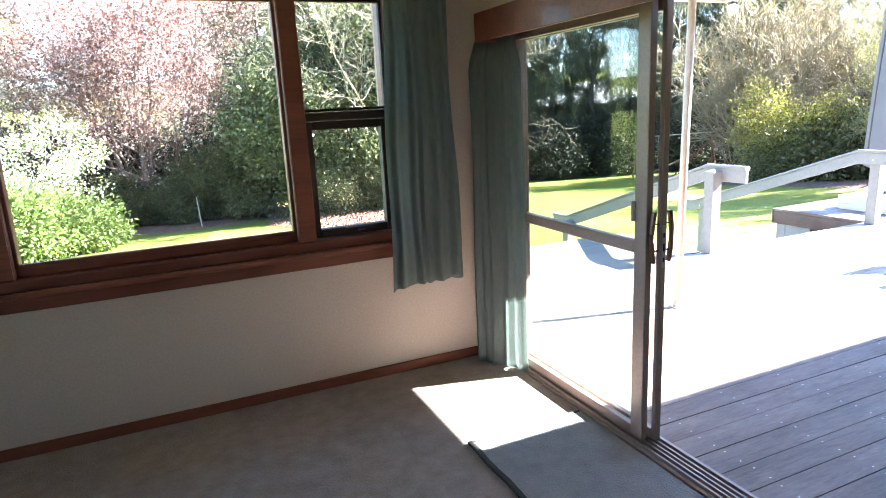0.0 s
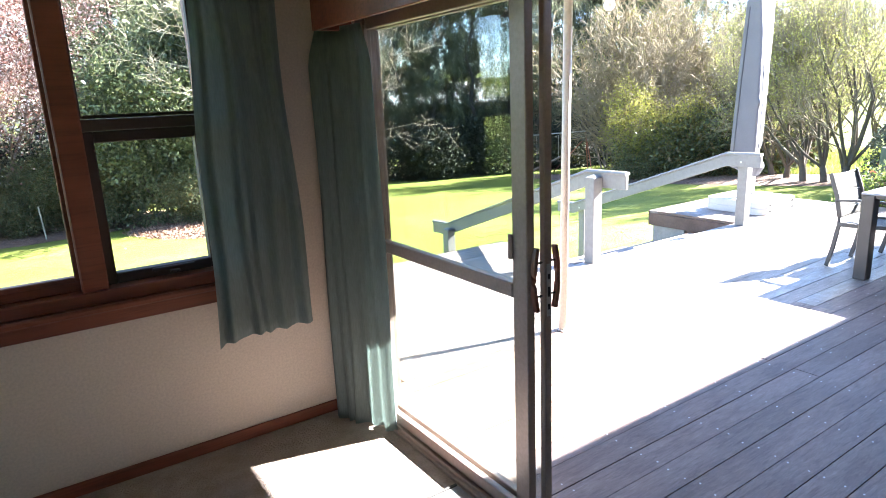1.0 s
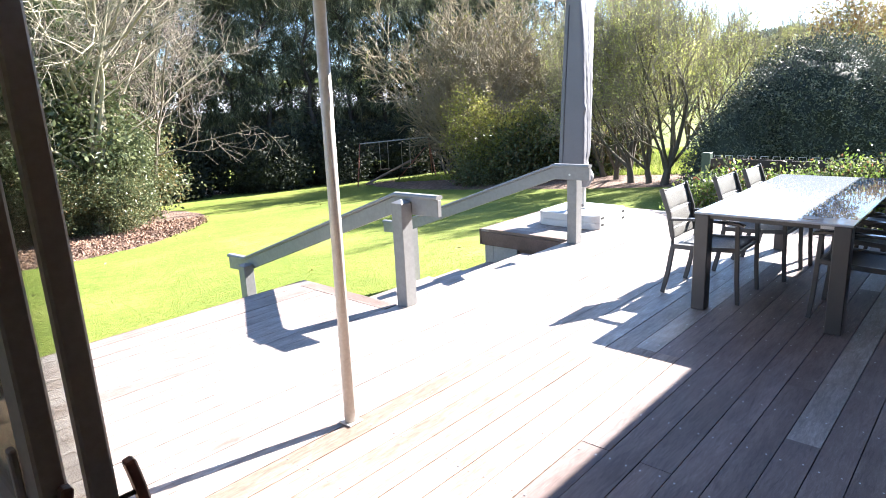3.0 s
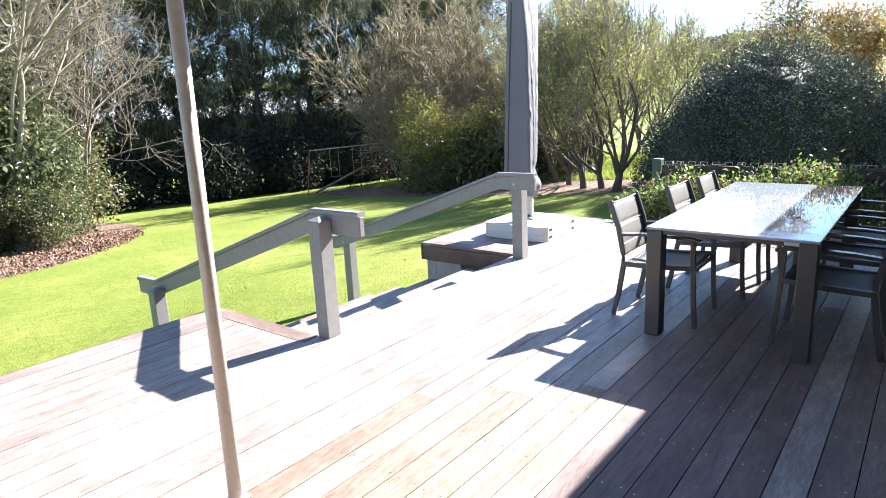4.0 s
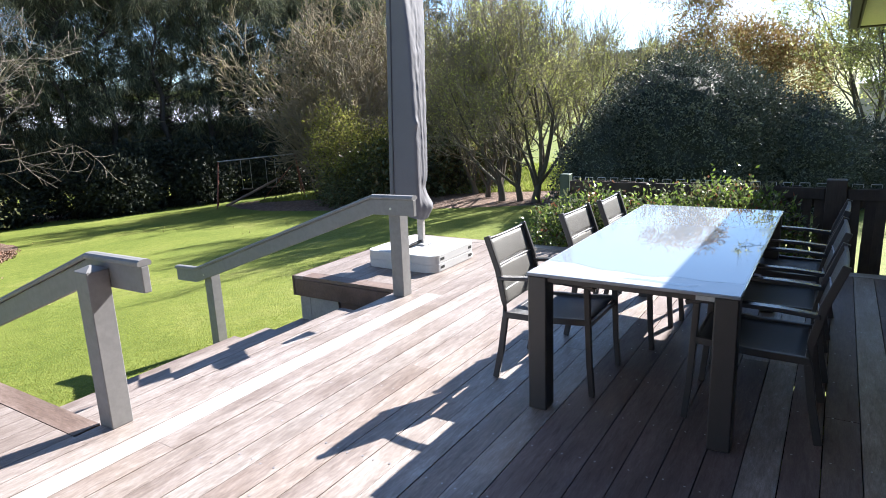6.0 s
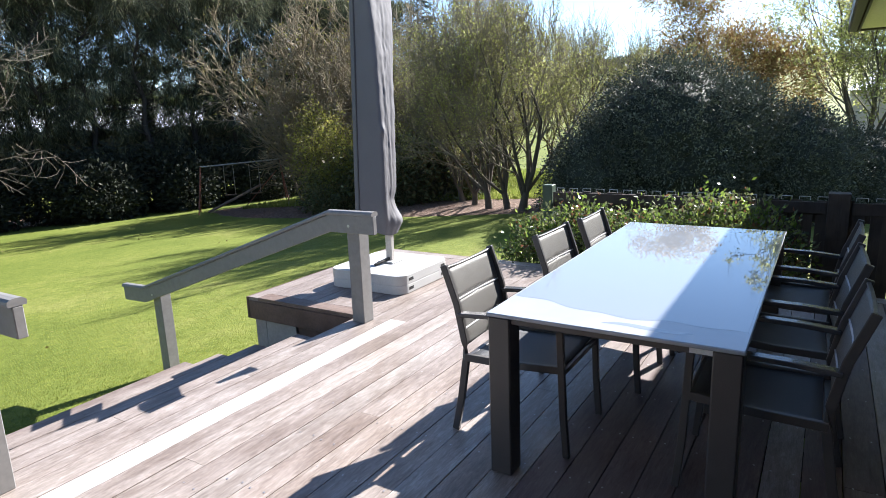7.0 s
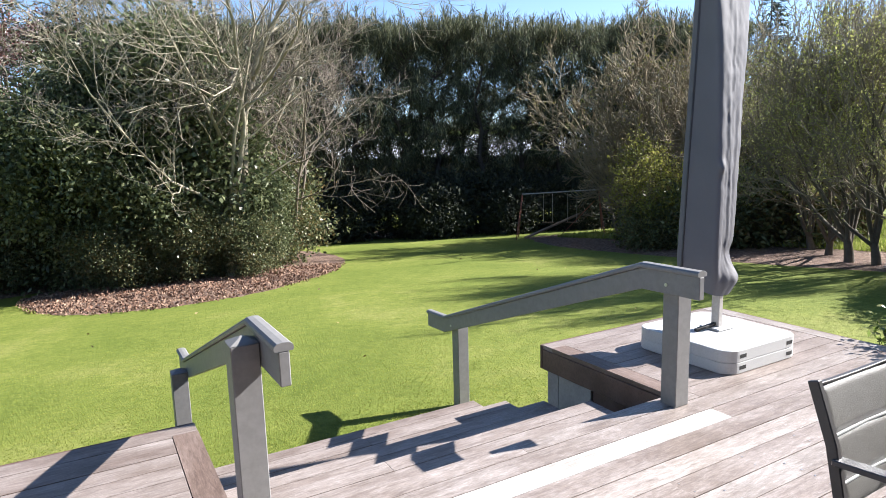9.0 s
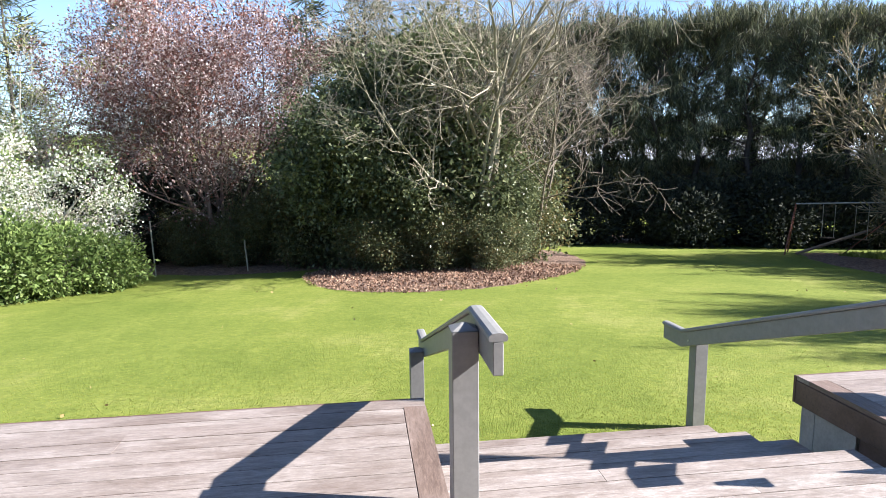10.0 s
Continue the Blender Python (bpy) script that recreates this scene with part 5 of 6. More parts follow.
# ---------- shrubs ----------
def shrub(name, label, seed, lobes, n, leaf, width, mats, bark=M_BARK_DARK, clump=0.22, per=9, shell=0.35, bend=0.25, jitter=0.8, nstem=5, stem_h=None, category="shrub", group=""):
    rng, rs = random.Random(seed), np.random.RandomState(seed)
    hmax = max(l[0][2] + l[1][2] for l in lobes)
    wood_me, tips = stems(rng, nstem, (stem_h or hmax) * 0.72, 0.05, bark, 0.45, 2, (5, 4, 3))
    P, D = blob_points(rs, lobes, n, shell, clump, per)
    ok = P[:, 2] > 0.03
    P, D = P[ok], D[ok]
    cut = rs.random(len(P))
    leaves, acc = [], 0.0
    names = ("crown", "crown_flush", "blossom")
    for k, (mat, share, lb) in enumerate(mats):
        sel = (cut >= acc) & (cut < acc + share)
        acc += share
        leaves.append((names[k], cards(names[k], P[sel], D[sel], leaf, width, mat, rs, bend, jitter), lb))
    return plant(name, label, category, (0, 0, 0), wood_me, leaves, group)


cam1 = shrub("camellia_shrub", "large glossy evergreen shrub in the mulch bed", 41,
             cloud(1, 0, 0, 2.4, 2.05, 1.95, 2.3, 58, 0.22, 0.6),
             50000, 0.115, 0.06, [(L_CAMELLIA, 1.0, "glossy dark green leaves")], group="shrubs of the mulch bed")
cam2 = shrub("camellia_shrub", "tall evergreen shrub with faded olive leaves", 42,
             cloud(2, 0, 0, 1.8, 1.85, 1.75, 1.8, 52, 0.2, 0.52),
             40000, 0.11, 0.058, [(L_CAMELLIA, 0.62, "glossy green leaves"), (L_CAM_BROWN, 0.38, "faded olive leaves")], group="shrubs of the mulch bed")
put(cam1, 4.9, 22.4, 20, 1.24)
put(cam2, 9.0, 22.6, 0, 0.95)
for k, (t, x, y, a, s) in enumerate([(cam2, 9.7, 24.4, 140, 1.42), (cam1, 7.4, 23.6, 250, 1.36), (cam2, 3.0, 24.4, 60, 0.95), (cam2, 0.9, 25.0, 170, 0.7), (cam2, -1.3, 25.6, 280, 0.62), (cam2, 8.5, 20.9, 90, 0.66), (cam2, 7.0, 21.2, 10, 0.7), (cam2, 5.6, 21.6, 200, 0.74), (cam1, 8.8, 21.6, 330, 0.55)]):
    copy_thing(t, on_ground(x, y, a, s))

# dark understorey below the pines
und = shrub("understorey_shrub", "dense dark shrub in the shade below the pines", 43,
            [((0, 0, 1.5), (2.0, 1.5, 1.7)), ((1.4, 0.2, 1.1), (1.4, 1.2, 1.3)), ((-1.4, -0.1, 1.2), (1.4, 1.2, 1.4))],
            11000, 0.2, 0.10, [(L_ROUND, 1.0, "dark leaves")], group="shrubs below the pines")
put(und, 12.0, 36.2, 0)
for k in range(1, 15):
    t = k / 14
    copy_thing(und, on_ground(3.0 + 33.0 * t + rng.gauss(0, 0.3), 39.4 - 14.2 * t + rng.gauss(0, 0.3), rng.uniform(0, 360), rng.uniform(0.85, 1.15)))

# Added dark shrubs stand in for the open shade under the plum tree.
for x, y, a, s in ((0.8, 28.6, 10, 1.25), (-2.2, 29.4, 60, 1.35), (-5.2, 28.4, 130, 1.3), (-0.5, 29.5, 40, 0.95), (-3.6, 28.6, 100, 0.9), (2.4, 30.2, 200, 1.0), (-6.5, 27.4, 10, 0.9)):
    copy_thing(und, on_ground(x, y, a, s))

# big bare tree in the mulch bed
rng = random.Random(77)
V, F, tips = ([], []), ([], []), []
for d, ln, r, z0 in ((Vector((0.02, 0.0, 1)), 7.4, 0.125, -0.2), (Vector((0.22, -0.12, 1)), 6.4, 0.062, 1.3), (Vector((-0.5, -0.15, 1)), 6.8, 0.066, 0.5), (Vector((0.62, 0.1, 0.9)), 5.4, 0.045, 0.9), (Vector((-0.15, 0.4, 1)), 6.6, 0.05, 0.8),
                     (Vector((0.12, -0.34, 1)), 6.6, 0.045, 1.0), (Vector((-0.8, -0.3, 0.8)), 4.6, 0.035, 1.4), (Vector((0.34, 0.12, 1)), 6.9, 0.06, 0.1), (Vector((-0.3, 0.05, 1)), 7.0, 0.055, 0.2)):
    grow(V, F, tips, rng, Vector((0.02 * z0, 0, z0)), d, ln, r, 3, 0.8, 0.09, (11, 8, 5), 0.52, 0.16, 0.005, start=0.22)
bare = plant("bare_tree", "large leafless tree with pale lichened branches", "tree", (0, 0, 0), [raw_mesh("trunk", V[0], F[0], M_BARK_BARE, True), raw_mesh("bough", V[1], F[1], M_BARK_BARE, True)])
put(bare, 8.2, 21.0, 0, 1.35)
V, F, tips = ([], []), ([], []), []
for k in range(6):
    a = k * 1.05
    grow(V, F, tips, rng, Vector((0, 0, -0.1)), Vector((math.cos(a) * 0.6, math.sin(a) * 0.6, 1)), 4.7, 0.045, 3, 0.82, 0.13, (9, 8, 5), 0.5, 0.17, 0.005, start=0.36)
twiggy = plant("bare_tree", "smaller grey leafless tree with fine drooping twigs", "tree", (0, 0, 0), [raw_mesh("trunk", V[0], F[0], M_BARK, True), raw_mesh("bough", V[1], F[1], M_BARK, True)])
put(twiggy, 10.0, 23.0, 40, 1.5)

# purple-leaved plum in blossom
def blossom_tree(name, label, seed, h, spread, bark, mats, size, per_tip, nst, fuzz, lift=0.1):
    rng, rs = random.Random(seed), np.random.RandomState(seed)
    me, tips = stems(rng, nst, h, 0.075, bark, spread, 3, (9, 7, 5), 0.5, lift, 0.3, sp=0.75)
    P = np.array([tuple(p) for p, d in tips])
    D = np.array([tuple(d) for p, d in tips])
    P, D = np.repeat(P, per_tip, 0), np.repeat(D, per_tip, 0)
    P = P + rs.normal(0, fuzz, P.shape)
    cut = rs.random(len(P))
    acc, lv = 0.0, []
    for k, (mat, share, lb) in enumerate(mats):
        sel = (cut >= acc) & (cut < acc + share)
        acc += share
        lv.append((("crown", "blossom", "flush")[k], cards(("crown", "blossom", "flush")[k], P[sel], D[sel], size, size * 0.75, mat, rs, 0.2, 1.0), lb))
    return plant(name, label, "tree", (0, 0, 0), me, lv)


plum = blossom_tree("plum_tree", "purple-leaved plum tree in pink blossom", 51, 7.4, 0.42, M_TWIG_PURPLE, [(L_PURPLE, 0.54, "purple-bronze young leaves"), (L_PINK, 0.46, "pink blossom")], 0.072, 9, 11, 0.20)
put(plum, -0.5, 26.8, 0, 1.22)
white = blossom_tree("white_blossom_shrub", "spreading shrub covered in white blossom", 52, 3.9, 0.75, M_BARK_PALE, [(L_WHITE, 0.55, "white blossom"), (L_BUSH, 0.45, "young green leaves")], 0.08, 5, 7, 0.10, 0.0)
put(white, -4.7, 20.6, 0, 0.95)
copy_thing(white, on_ground(-7.4, 21.4, 100, 1.15))
grn = blossom_tree("bare_tree", "tall leafless tree with yellow-green twigs", 53, 6.6, 0.4, M_BARK_PALE, [(L_WILLOW, 1.0, "few pale buds")], 0.06, 2, 5, 0.12)
put(grn, -7.0, 25.0, 0, 1.15)

bush = shrub("round_bush", "fresh green clipped bush at the lawn's edge", 44,
             [((0, 0, 0.75), (1.25, 1.15, 0.95)), ((1.1, -0.2, 0.6), (0.9, 0.9, 0.75)), ((-1.1, 0.1, 0.75), (1.1, 1.0, 0.95))],
             15000, 0.135, 0.06, [(L_BUSH, 1.0, "small fresh green leaves")], clump=0.12, group="bushes at the lawn's edge")
put(bush, -2.9, 19.0, 40, 1.0)
copy_thing(bush, on_ground(-4.9, 17.6, 200, 1.12))
copy_thing(bush, on_ground(-6.9, 16.4, 10, 1.2))

# tall conifers behind
def conifer(name, label, seed, h, r, mat, droop=-0.3, size=0.5):
    rng, rs = random.Random(seed), np.random.RandomState(seed)
    V, F = [], []
    tube(V, F, [Vector((0, 0, 0)), Vector((0, 0, h * 0.5)), Vector((0, 0, h))], [0.16, 0.09, 0.015], 6)
    P, D = [], []
    z = 0.6
    while z < h:
        reach = r * (1 - z / h) ** 0.8 * rng.uniform(0.7, 1.1) + 0.1
        a = rng.random() * math.tau
        end = Vector((math.cos(a) * reach, math.sin(a) * reach, z + droop * reach))
        tube(V, F, [Vector((0, 0, z)), end], [0.025, 0.006], 3)
        for k in range(int(10 + reach * 14)):
            s = rng.uniform(0.25, 1.0)
            c = Vector((0, 0, z)).lerp(end, s)
            P.append((c.x + rng.gauss(0, 0.14), c.y + rng.gauss(0, 0.14), c.z + rng.gauss(0, 0.1)))
            D.append((math.cos(a), math.sin(a), droop))
        z += rng.uniform(0.04, 0.10)
    return plant(name, label, "tree", (0, 0, 0), raw_mesh("trunk", V, F, M_BARK_DARK, True), [("crown", cards("crown", P, D, size, 0.06, mat, rs, 0.1, 0.5), "")])


spruce = conifer("spruce_tree", "dark blue-grey spruce with layered branches", 61, 11.5, 3.0, L_SPRUCE)
put(spruce, 41.5, 26.3, 0, 1.16)
bigpine = conifer("pine_tree", "tall dark green conifer behind the blossom trees", 62, 12.5, 3.2, L_PINE, 0.1, 0.6)
put(bigpine, -12.5, 37.0, 0, 1.15)
copy_thing(bigpine, on_ground(2.5, 33.0, 50, 0.85))
copy_thing(bigpine, on_ground(-7.0, 38.0, 150, 1.0))
copy_thing(bigpine, on_ground(5.2, 33.4, 210, 0.95))

# willows beyond the deck
def willow(seed, h, limbs, many=5, leaf=0.066, mat=L_WILLOW, lean=(0, 0), r=0.11, fork=0.7, shoots=620, label="willow with a dark forked trunk, just coming into pale leaf"):
    """A short leaning trunk that forks into limbs; straight bare shoots stand above the leaves."""
    rng, rs = random.Random(seed), np.random.RandomState(seed)
    V, F, tips = ([], []), ([], []), []
    top = Vector((lean[0] * fork, lean[1] * fork, fork))
    tube(V[0], F[0], [Vector((0, 0, -0.2)), top * 0.3, top * 0.7, top * 1.1], [r * 1.25, r, r * 0.85, r * 0.7], 8)
    for k in range(limbs):
        a = k / limbs * math.tau + rng.uniform(-0.4, 0.4)
        q = rng.uniform(0.2, 0.62)
        d = Vector((math.cos(a) * q + lean[0], math.sin(a) * q + lean[1], 1))
        grow(V, F, tips, rng, top * rng.uniform(0.55, 1.0), d, h * rng.uniform(0.78, 1.0), r * rng.uniform(0.38, 0.6), 3, 0.62, 0.11, (8, 6, 4), 0.5, 0.16, 0.0085, start=0.18)
    high = [p for p, d in tips if p.z > h * 0.72]
    for p in rng.sample(high, min(shoots, len(high))):
        ln = rng.uniform(0.3, 1.15)
        tube(V[1], F[1], [p, p + Vector((rng.gauss(0, 0.09), rng.gauss(0, 0.09), ln * 0.5)), p + Vector((rng.gauss(0, 0.17), rng.gauss(0, 0.17), ln))], [0.007, 0.0055, 0.004], 3)
    leafed = [(p, d) for p, d in tips if rng.random() < 0.35 + 0.65 * min(1.0, p.z / (h * 0.45))]
    P = np.repeat(np.array([tuple(p) for p, d in leafed]), many, 0)
    D = np.repeat(np.array([tuple(d) for p, d in leafed]), many, 0)
    P = P + rs.normal(0, 0.11, P.shape)
    wood_me = [raw_mesh(nm, V[i], F[i], (M_BARK_STEM, M_BARK_OLIVE)[i], True) for i, nm in enumerate(("trunk", "bough"))]
    return plant("willow_tree", label, "tree", (0, 0, 0), wood_me, [("crown", cards("crown", P, D, leaf, leaf * 0.45, mat, rs, 0.1, 0.7), "sparse pale green leaves")], "willows beyond the lawn")


w1, w2 = willow(71, 5.3, 5, 4, 0.062, lean=(0.05, 0.18)), willow(72, 5.0, 6, 4, 0.062, lean=(0.0, -0.22), r=0.13, fork=0.5)
put(w1, 20.5, 10.3, 0, 1.0)
put(w2, 20.05, 9.05, 0, 1.0)
for t, x, y, a, s in ((w1, 20.4, 9.65, 40, 0.9), (w2, 22.5, 7.7, 100, 0.82), (w1, 21.6, 11.4, 150, 0.85), (w2, 22.6, 12.4, 240, 0.85), (w2, 25.8, 12.6, 310, 0.9), (w1, 27.6, 13.2, 120, 0.95), (w1, 33.0, 12.2, 10, 1.05), (w2, 34.0, 9.4, 190, 1.0), (w1, 31.0, 16.6, 80, 1.05), (w2, 31.5, 6.8, 300, 0.9), (w1, 37.0, 15.0, 250, 1.2)):
    copy_thing(t, on_ground(x, y, a, s))

# round dark evergreen, bronze conifer and poplar behind the fence
DOME = [((0, 0.62, 1.2), (2.5, 2.15, 2.5)), ((1.0, -1.8, 0.85), (1.8, 1.6, 1.7)), ((-1.2, 1.8, 0.5), (1.5, 1.5, 1.85)), ((2.5, -3.3, 0.4), (1.9, 1.8, 1.45)), ((4.2, -5.0, 0.3), (2.0, 1.8, 1.2)), ((0.3, -0.7, 1.3), (1.4, 1.2, 1.9))]
dome = shrub("round_evergreen_tree", "broad dome-shaped dark evergreen tree behind the fence", 45,
             DOME,
             190000, 0.075, 0.034, [(L_DOME, 1.0, "dense dark green leaves")], category="tree", clump=0.09, shell=0.12)
# Solid core stops sun passing the hollow crown; dark tone stands for inner shade.
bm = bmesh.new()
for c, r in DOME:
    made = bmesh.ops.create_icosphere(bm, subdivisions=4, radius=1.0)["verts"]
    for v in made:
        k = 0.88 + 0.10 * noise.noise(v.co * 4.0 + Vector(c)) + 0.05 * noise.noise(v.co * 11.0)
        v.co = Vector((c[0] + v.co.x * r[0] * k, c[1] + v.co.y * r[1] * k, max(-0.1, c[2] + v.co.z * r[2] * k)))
part("inner_foliage", bm, L_ROUND, dome, "solid dark core blocking light through the crown")
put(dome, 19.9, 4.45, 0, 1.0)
gold = shrub("bronze_conifer", "open bronze and green conifer behind the evergreen", 46,
             [((0, 0.1, 3.3), (1.6, 1.8, 1.9)), ((0.3, -0.9, 3.9), (1.0, 1.0, 1.3)), ((0, 1.1, 5.0), (0.55, 0.7, 1.3)), ((-0.2, 1.8, 6.3), (0.4, 0.8, 0.28)), ((0, 0.5, 6.1), (0.45, 0.6, 0.5)), ((0.4, -2.0, 3.0), (1.2, 1.1, 1.8))],
             46000, 0.16, 0.036, [(L_GOLD, 0.9, "bronze sprays"), (L_WILLOW, 0.1, "green sprays")], bark=M_BARK, category="tree", clump=0.17, per=12, stem_h=7.0, nstem=4, shell=0.5)
put(gold, 28.8, 5.4, 0, 1.05)
poplar = willow(73, 6.6, 7, 5, 0.12, L_POPLAR, r=0.12, label="upright poplar with pale green young leaves")
put(poplar, 28.2, 0.8, 0, 1.0)
copy_thing(poplar, on_ground(31.0, -1.4, 80, 1.0))

# shrubs round the swing: bare brown bush, yellow-green bush, dark low shrubs
brown = blossom_tree("bare_bush", "large brown leafless bush", 54, 4.4, 0.55, M_BARK, [(L_CAM_BROWN, 1.0, "few dead leaves")], 0.05, 1, 8, 0.1, 0.08)
put(brown, 25.6, 22.4, 0, 1.0)
copy_thing(brown, on_ground(27.6, 22.6, 160, 1.1))
copy_thing(brown, on_ground(25.0, 14.0, 70, 1.0))
copy_thing(brown, on_ground(24.2, 15.4, 220, 0.9))
me, tips = stems(random.Random(81), 9, 5.7, 0.10, M_BARK_TAN, 0.52, 3, (10, 7, 5), 0.5, 0.07, 0.4, wig=0.14, sp=0.7, start=0.2, thin=0.0135)
rs = np.random.RandomState(81)
P = np.array([tuple(p) for p, d in tips[::4]])
D = np.array([tuple(d) for p, d in tips[::4]])
fan = plant("budding_tree", "fan-shaped tree with grey-brown branches and few first buds", "tree", (0, 0, 0), me, [("crown", cards("crown", P + rs.normal(0, 0.06, P.shape), D, 0.075, 0.034, L_YELLOW, rs, 0.2, 0.8), "few yellow-green buds")])
put(fan, 24.8, 20.3, 0, 1.22)
copy_thing(fan, on_ground(27.4, 16.6, 130, 0.92))
copy_thing(fan, on_ground(27.0, 14.6, 250, 0.8))
copy_thing(fan, on_ground(28.5, 21.0, 60, 1.15))
yel = shrub("yellow_green_bush", "loose bush with yellow-green spring leaves", 47,
            [((0, 0, 1.6), (1.3, 1.3, 1.5)), ((0.5, -0.9, 1.2), (1.2, 1.2, 1.2)), ((-0.2, 0.5, 2.7), (0.8, 0.8, 1.1))],
            13000, 0.10, 0.045, [(L_YELLOW, 0.75, "yellow-green leaves"), (L_CAM_BROWN, 0.25, "olive leaves")], bark=M_BARK_OLIVE, clump=0.24)
put(yel, 21.9, 17.4, 0, 1.0)
copy_thing(yel, on_ground(22.3, 16.0, 200, 0.85))
copy_thing(yel, on_ground(25.6, 15.6, 100, 0.9))
low = shrub("low_dark_shrub", "low dark green spreading shrub", 48,
            [((0, 0, 0.6), (1.2, 1.1, 0.8)), ((1.0, 0.3, 0.5), (0.9, 0.9, 0.6))], 6000, 0.13, 0.05, [(L_CAMELLIA, 0.55, "dark leaves"), (L_CAM_BROWN, 0.45, "olive leaves")], clump=0.14, group="low shrubs")
put(low, 21.6, 17.2, 0, 1.1)
for x, y, a, s in ((22.6, 15.6, 50, 1.5), (23.4, 14.2, 120, 1.5), (22.6, 17.6, 200, 0.95), (25.2, 14.6, 10, 1.7), (21.4, 16.2, 140, 0.8)):
    copy_thing(low, on_ground(x, y, a, s))

# hedge behind the table
hedge = shrub("hedge", "glossy green hedge with bronze young tips behind the deck", 49,
              [((0, y0, 0.60 + 0.06 * math.sin(k * 2.1) - 0.14 * (y0 > -0.1)), (0.42, 0.5, 0.86)) for k, y0 in enumerate((-1.12, -0.8, -0.35, 0.1, 0.5, 0.85))],
              56000, 0.054, 0.028, [(L_HEDGE, 0.46, "bright green leaves"), (L_CAMELLIA, 0.46, "dark green leaves"), (L_RED, 0.08, "bronze young leaves")], clump=0.075, category="hedge", nstem=9)
hedge.matrix_basis = Matrix.Translation((10.42, 3.55, -0.84))

# ---------- mulch beds ----------
def bed(name, label, cx, cy, rx, ry, seed, rot=0.0):
    rng = random.Random(seed)
    V, F = [(cx, cy, gz(cx, cy) + 0.07)], []
    NR, NA = 10, 72
    for r in range(1, NR + 1):
        for i in range(NA):
            a = i / NA * math.tau
            k = r / NR * (1 + 0.10 * noise.noise(Vector((math.cos(a) * 1.6 + seed, math.sin(a) * 1.6, 0))) + 0.02 * noise.noise(Vector((math.cos(a) * 9, math.sin(a) * 9, seed))))
            ex, ey = math.cos(a) * rx * k, math.sin(a) * ry * k
            x = cx + ex * math.cos(rot) - ey * math.sin(rot)
            y = cy + ex * math.sin(rot) + ey * math.cos(rot)
            V.append((x, y, gz(x, y) + (0.09 * (1 - (r / NR) ** 3) - 0.015) + 0.012 * rng.random() * (r < NR)))
    for i in range(NA):
        F.append((0, 1 + i, 1 + (i + 1) % NA))
    for r in range(NR - 1):
        for i in range(NA):
            a, b = 1 + r * NA + i, 1 + r * NA + (i + 1) % NA
            F.append((a, a + NA, b + NA, b))
    return tagged(new(name, raw_mesh(name, V, F, M_MULCH, True)), label, "mulch bed", kind="structure")


bed("mulch_bed_1", "mulch bed of bark chips under the bare tree", 8.1, 24.0, 4.8, 8.0, 3, -0.4)
bed("mulch_bed_2", "bark-covered strip below the pines", 20.0, 37.5, 24.0, 4.6, 5, -0.42)
bed("mulch_bed_3", "bark-covered ground round the swing", 22.4, 16.2, 2.9, 10.6, 7, -0.12)
bed("mulch_bed_5", "bark-covered ground below the plum tree", 0.6, 27.2, 5.8, 4.9, 11, 0.05)
bed("mulch_bed_4", "bark-covered strip below the blossom trees", -6.0, 25.6, 9.5, 4.6, 9, 0.35)
rs = np.random.RandomState(91)
P = []
while len(P) < 9000:
    a, r = rs.random() * math.tau, rs.random() ** 0.5
    ex, ey = 4.5 * r * math.cos(a), 7.7 * r * math.sin(a)
    x, y = 8.1 + ex * 0.921 + ey * 0.389, 24.0 - ex * 0.389 + ey * 0.921
    if y < 22.0:
        P.append((x, y, gz(x, y) + 0.07 * (1 - r ** 3) + 0.02 + 0.03 * rs.random()))
chips = cards("bark_chips", P, np.tile((0, 0, 0.0), (len(P), 1)), 0.075, 0.04, M_CHIP, rs, 0.1, 1.0)
tagged(new("bark_chips", chips), "loose bark chips and dead leaves", "bark chips", kind="stuff")

# ---------- swing set ----------
swing = thing("swing_set", "old rusty swing frame with a plank ladder", "swing set", (22.6, 24.0, gz(22.6, 24.0)))
A, B = Vector((22.15, 25.4, 0)), Vector((24.75, 23.2, 0))
ax = (B - A).normalized()
sd = Vector((-ax.y, ax.x, 0))
gA, gB = gz(A.x, A.y), gz(B.x, B.y)
H = 2.05
part("top_bar", rod(bmesh.new(), (A.x, A.y, gA + H), (B.x, B.y, gB + H + 0.05), 0.028, 8), M_GREYPIPE, swing, "grey steel top bar")
for E0, g in ((A, gA), (B, gB)):
    for s in (-1, 1):
        f = E0 + sd * s * 0.95 - ax * (0.25 if E0 is A else -0.25)
        part("leg", rod(bmesh.new(), (f.x, f.y, g - 0.1), (E0.x, E0.y, g + H), 0.028, 8), M_RUST, swing, "rusty red leg")
for t in (0.28, 0.40, 0.6, 0.72):
    p = A.lerp(B, t)
    part("chain", rod(bmesh.new(), (p.x, p.y, gA + H), (p.x, p.y, gA + 0.75), 0.012, 6), M_GREYPIPE, swing)
for t in (0.34, 0.66):
    p = A.lerp(B, t)
    bm = bx(-0.26, 0.26, -0.09, 0.09, -0.02, 0.02, bevel=0.005)
    bmesh.ops.transform(bm, matrix=Matrix.Translation((p.x, p.y, gA + 0.74)) @ Matrix.Rotation(math.atan2(ax.y, ax.x), 4, 'Z'), verts=bm.verts)
    part("seat", bm, M_SWOOD, swing)
p, q = A.lerp(B, 0.05) - sd * 0.9, A.lerp(B, 0.75) + sd * 0.2
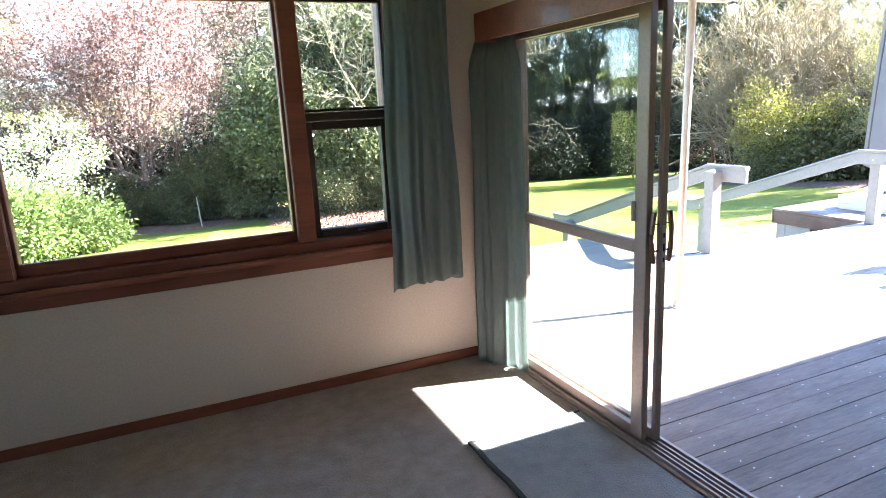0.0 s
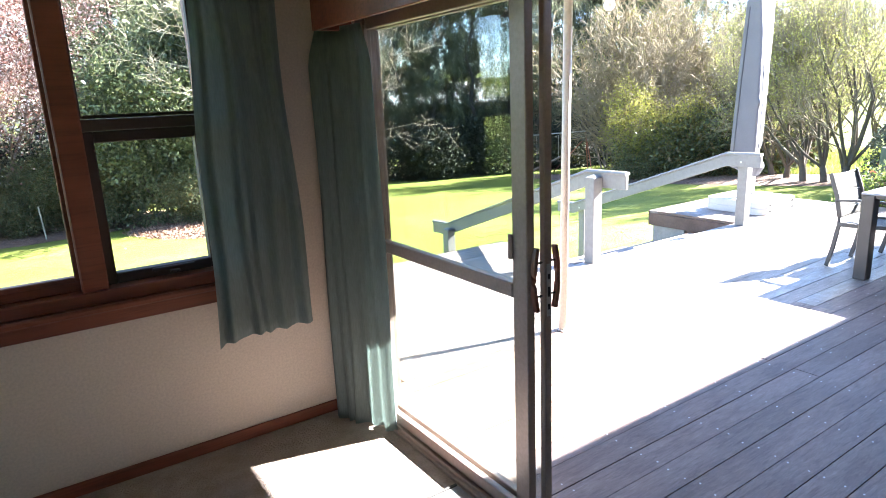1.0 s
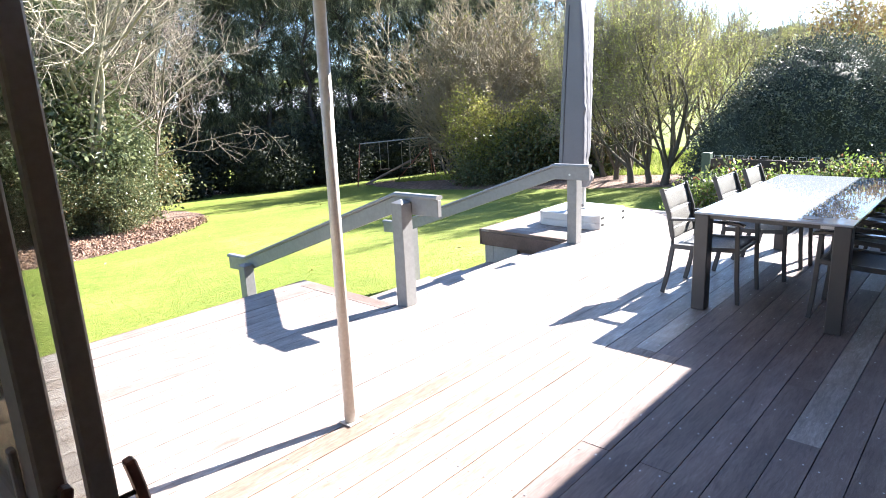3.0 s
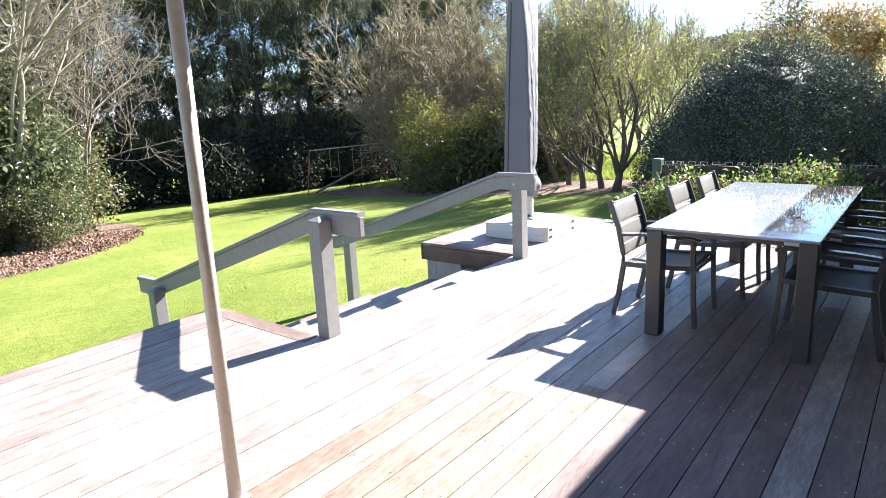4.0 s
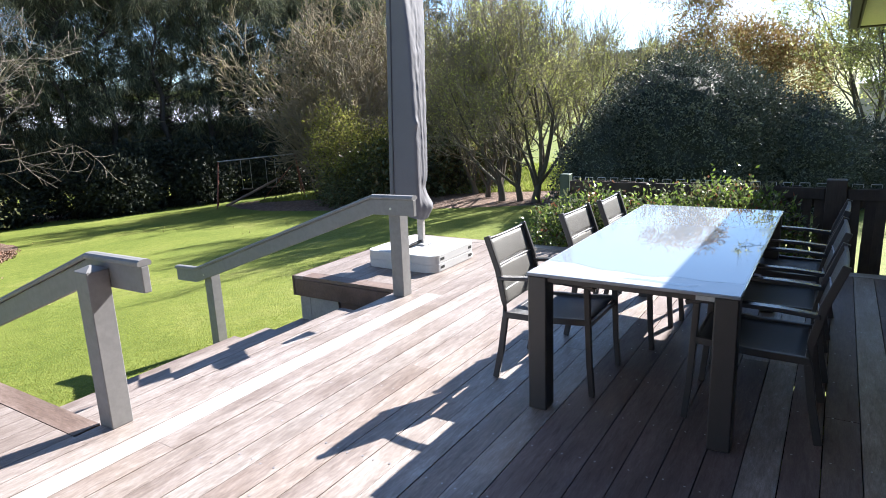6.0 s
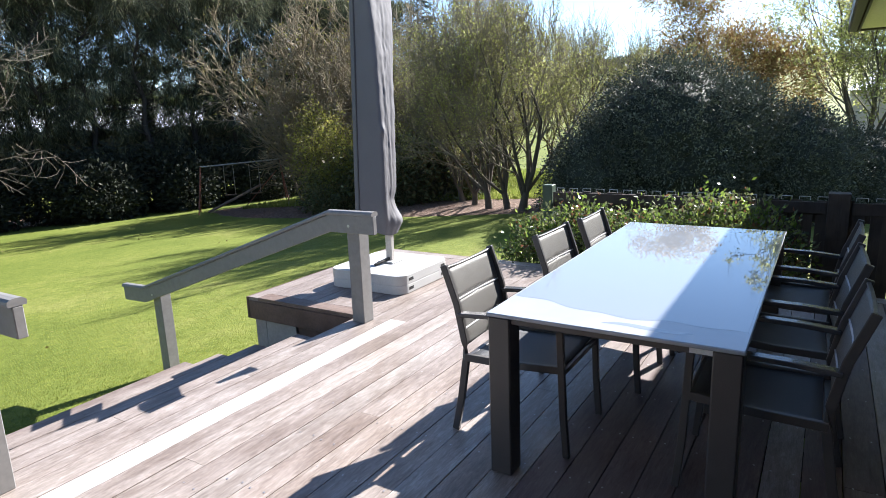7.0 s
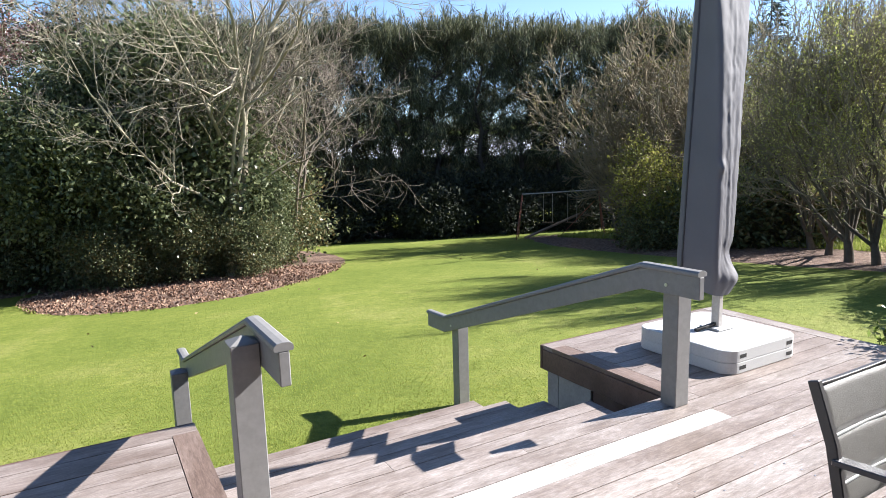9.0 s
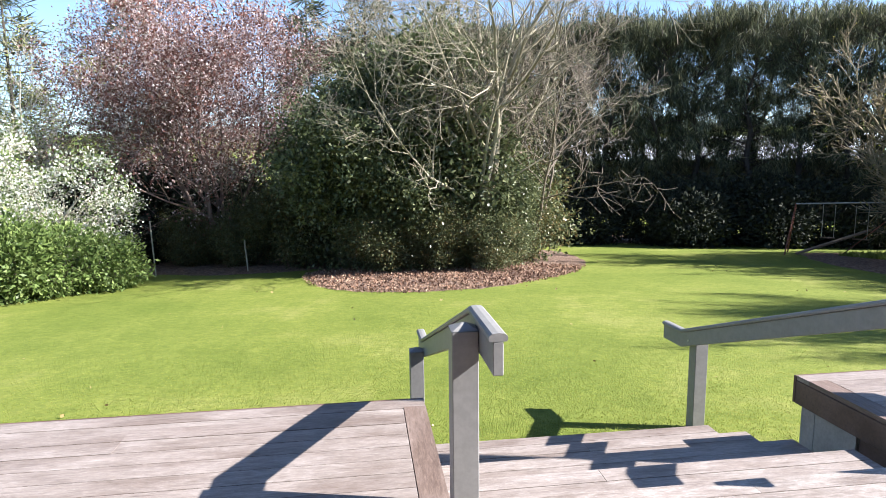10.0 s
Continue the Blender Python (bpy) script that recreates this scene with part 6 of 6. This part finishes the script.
part("plank", sweep(bmesh.new(), [(p.x, p.y, gA + 0.15), (q.x, q.y, gA + 1.1)], 0.11, 0.03), M_SWOOD, swing, "leaning grey plank")
p, q = A.lerp(B, 0.5), A.lerp(B, 0.95)
part("brace", rod(bmesh.new(), (p.x, p.y, gA + 0.1), (q.x, q.y, gB + 1.6), 0.022, 6), M_RUST, swing)

# stakes at the bed's edge
st = thing("garden_stake", "pale thin wooden stake at the bed's edge", "stake", (-1.72, 22.7, gz(-1.72, 22.7)), "stakes")
g = gz(-1.72, 22.7)
part("shaft", rod(bmesh.new(), (-1.72, 22.7, g - 0.1), (-1.78, 22.7, g + 1.75), 0.022, 6), M_BARK_PALE, st)
copy_thing(st, Matrix.Translation((1.05, 23.0, gz(1.05, 23.0))) @ Matrix.Diagonal((1, 1, 0.6, 1)))

# white shed roofs seen through the pines
shed = thing("far_shed", "long white shed far behind the pines", "shed", (36, 56, gz(36, 56)))
m = Matrix.Translation((38.0, 56.0, 0)) @ Matrix.Rotation(radians(-24), 4, 'Z')
bm = bx(-26, 24, -4, 4, gz(36, 56) - 2, 1.0)
bmesh.ops.transform(bm, matrix=m, verts=bm.verts)
part("wall", bm, M_FENCE, shed)
bm = bmesh.new()
profile(bm, [(-4.4, 1.0), (0, 3.1), (4.4, 1.0)], 'x', -26.4, 24.4)
bmesh.ops.transform(bm, matrix=m, verts=bm.verts)
part("roof", bm, M_SHED, shed, "pale metal roof")
cot = thing("far_cottage", "far cottage with a pale hipped roof behind bare branches", "cottage", (52.0, -3.5, gz(52.0, -3.5)))
part("wall", bx(49.6, 54.4, -7.8, 0.9, gz(52.0, -3.5) - 1, 1.86), M_WALL, cot)
bm = bmesh.new()
low = [bm.verts.new(p) for p in ((49.2, -8.2, 1.85), (54.8, -8.2, 1.85), (54.8, 1.2, 1.85), (49.2, 1.2, 1.85))]
ridge = [bm.verts.new(p) for p in ((51.6, -6.4, 3.2), (51.6, -0.6, 3.2))]
for fc in ((low[0], low[1], ridge[0]), (low[1], low[2], ridge[1], ridge[0]), (low[2], low[3], ridge[1]), (low[3], low[0], ridge[0], ridge[1]), tuple(low[::-1])):
    bm.faces.new(fc)
bmesh.ops.recalc_face_normals(bm, faces=bm.faces)
part("roof", bm, M_SHED, cot, "pale metal hipped roof")
shed2 = thing("far_house", "low house with a pale roof far behind the trees", "house", (3.6, 47, gz(3.6, 47)))
part("wall", bx(1.9, 5.3, 45, 50, gz(3.6, 47) - 1, 1.3), M_SHED, shed2)
bm = bmesh.new()
profile(bm, [(44.6, 1.3), (47.5, 2.9), (50.4, 1.3)], 'x', 1.6, 5.6)
part("roof", bm, M_SHED, shed2, "pale metal roof")

# woods on the far hills
rs = np.random.RandomState(33)
P = []
while len(P) < 90000:
    a, r = rs.uniform(-0.7, 1.9), rs.uniform(250, 430)
    x, y = r * math.cos(a), r * math.sin(a)
    if noise.noise(Vector((x * 0.018, y * 0.018, 5.0))) > 0.02 or r > 350:
        P.append((x, y, gz(x, y) + rs.uniform(0, 3.5)))
tagged(new("far_woods", cards("far_woods", P, np.tile((0, 0, 0.8), (len(P), 1)), 0.8, 0.7, L_DOME, rs, 0.3, 0.8)), "dark woods on the distant hills", "woods", kind="stuff")

# rank field grass beyond the willows
rs = np.random.RandomState(61)
n = 70000
gx, gy = 23.0 + 17.0 * rs.random(n) ** 1.4, rs.uniform(1.0, 24.0, n)
P = np.stack([gx, gy, np.array([gz(a, b) for a, b in zip(gx, gy)]) - 0.02], 1)
tagged(new("field_grass", cards("field_grass", P, np.tile((0, 0, 1.0), (n, 1)), 0.26, 0.028, M_FIELD, rs, 0.35, 0.45)), "rank bright green field grass beyond the willows", "grass", kind="stuff")

# ---------- lawn blades and fallen leaves ----------
rs = np.random.RandomState(17)
n = 130000
gx, gy = 5.6 + 3.6 * rs.normal(0, 1, n), 6.3 + 3.4 * np.abs(rs.normal(0, 1, n))
keep = ~((gx > X_STEP0 - 0.05) & (gx < X_STEP1) & (gy < EDGE_MAIN + 4 * GO + 0.05))
gx, gy = gx[keep], gy[keep]
P = np.stack([gx, gy, np.array([gz(a, b) for a, b in zip(gx, gy)]) - 0.004], 1)
tagged(new("grass_blades", cards("grass_blades", P, np.tile((0, 0, 1.0), (len(P), 1)), 0.017, 0.006, M_BLADE, rs, 0.3, 0.6)), "short green blades of the mown lawn", "grass", kind="stuff")
P = []
for k in range(70):
    x, y = rs.uniform(-1, 20), rs.uniform(7.5, 24)
    P.append((x, y, gz(x, y) + 0.015))
tagged(new("fallen_leaves", cards("fallen_leaves", P, np.tile((0.0, 0.0, 0.0), (len(P), 1)), 0.07, 0.04, L_DRY, rs, 0.2, 1.0)), "few dry fallen leaves on the lawn", "leaves", kind="stuff")

# ---------- bricks beside the door ----------
BRICK = to_mesh("brick", bx(-0.136, 0.136, -0.055, 0.055, 0, 0.076, bevel=0.004), M_BRICK)
rng = random.Random(3)
for c in range(28):
    ob = new("brick", BRICK)
    ob.parent = wall_b
    ob.location = (2.208 + rng.uniform(-0.004, 0.004), 3.917 + rng.uniform(-0.003, 0.003), -0.17 + c * 0.0885)
    ob.rotation_euler = (0, rng.uniform(-0.006, 0.006), rng.uniform(-0.012, 0.012))
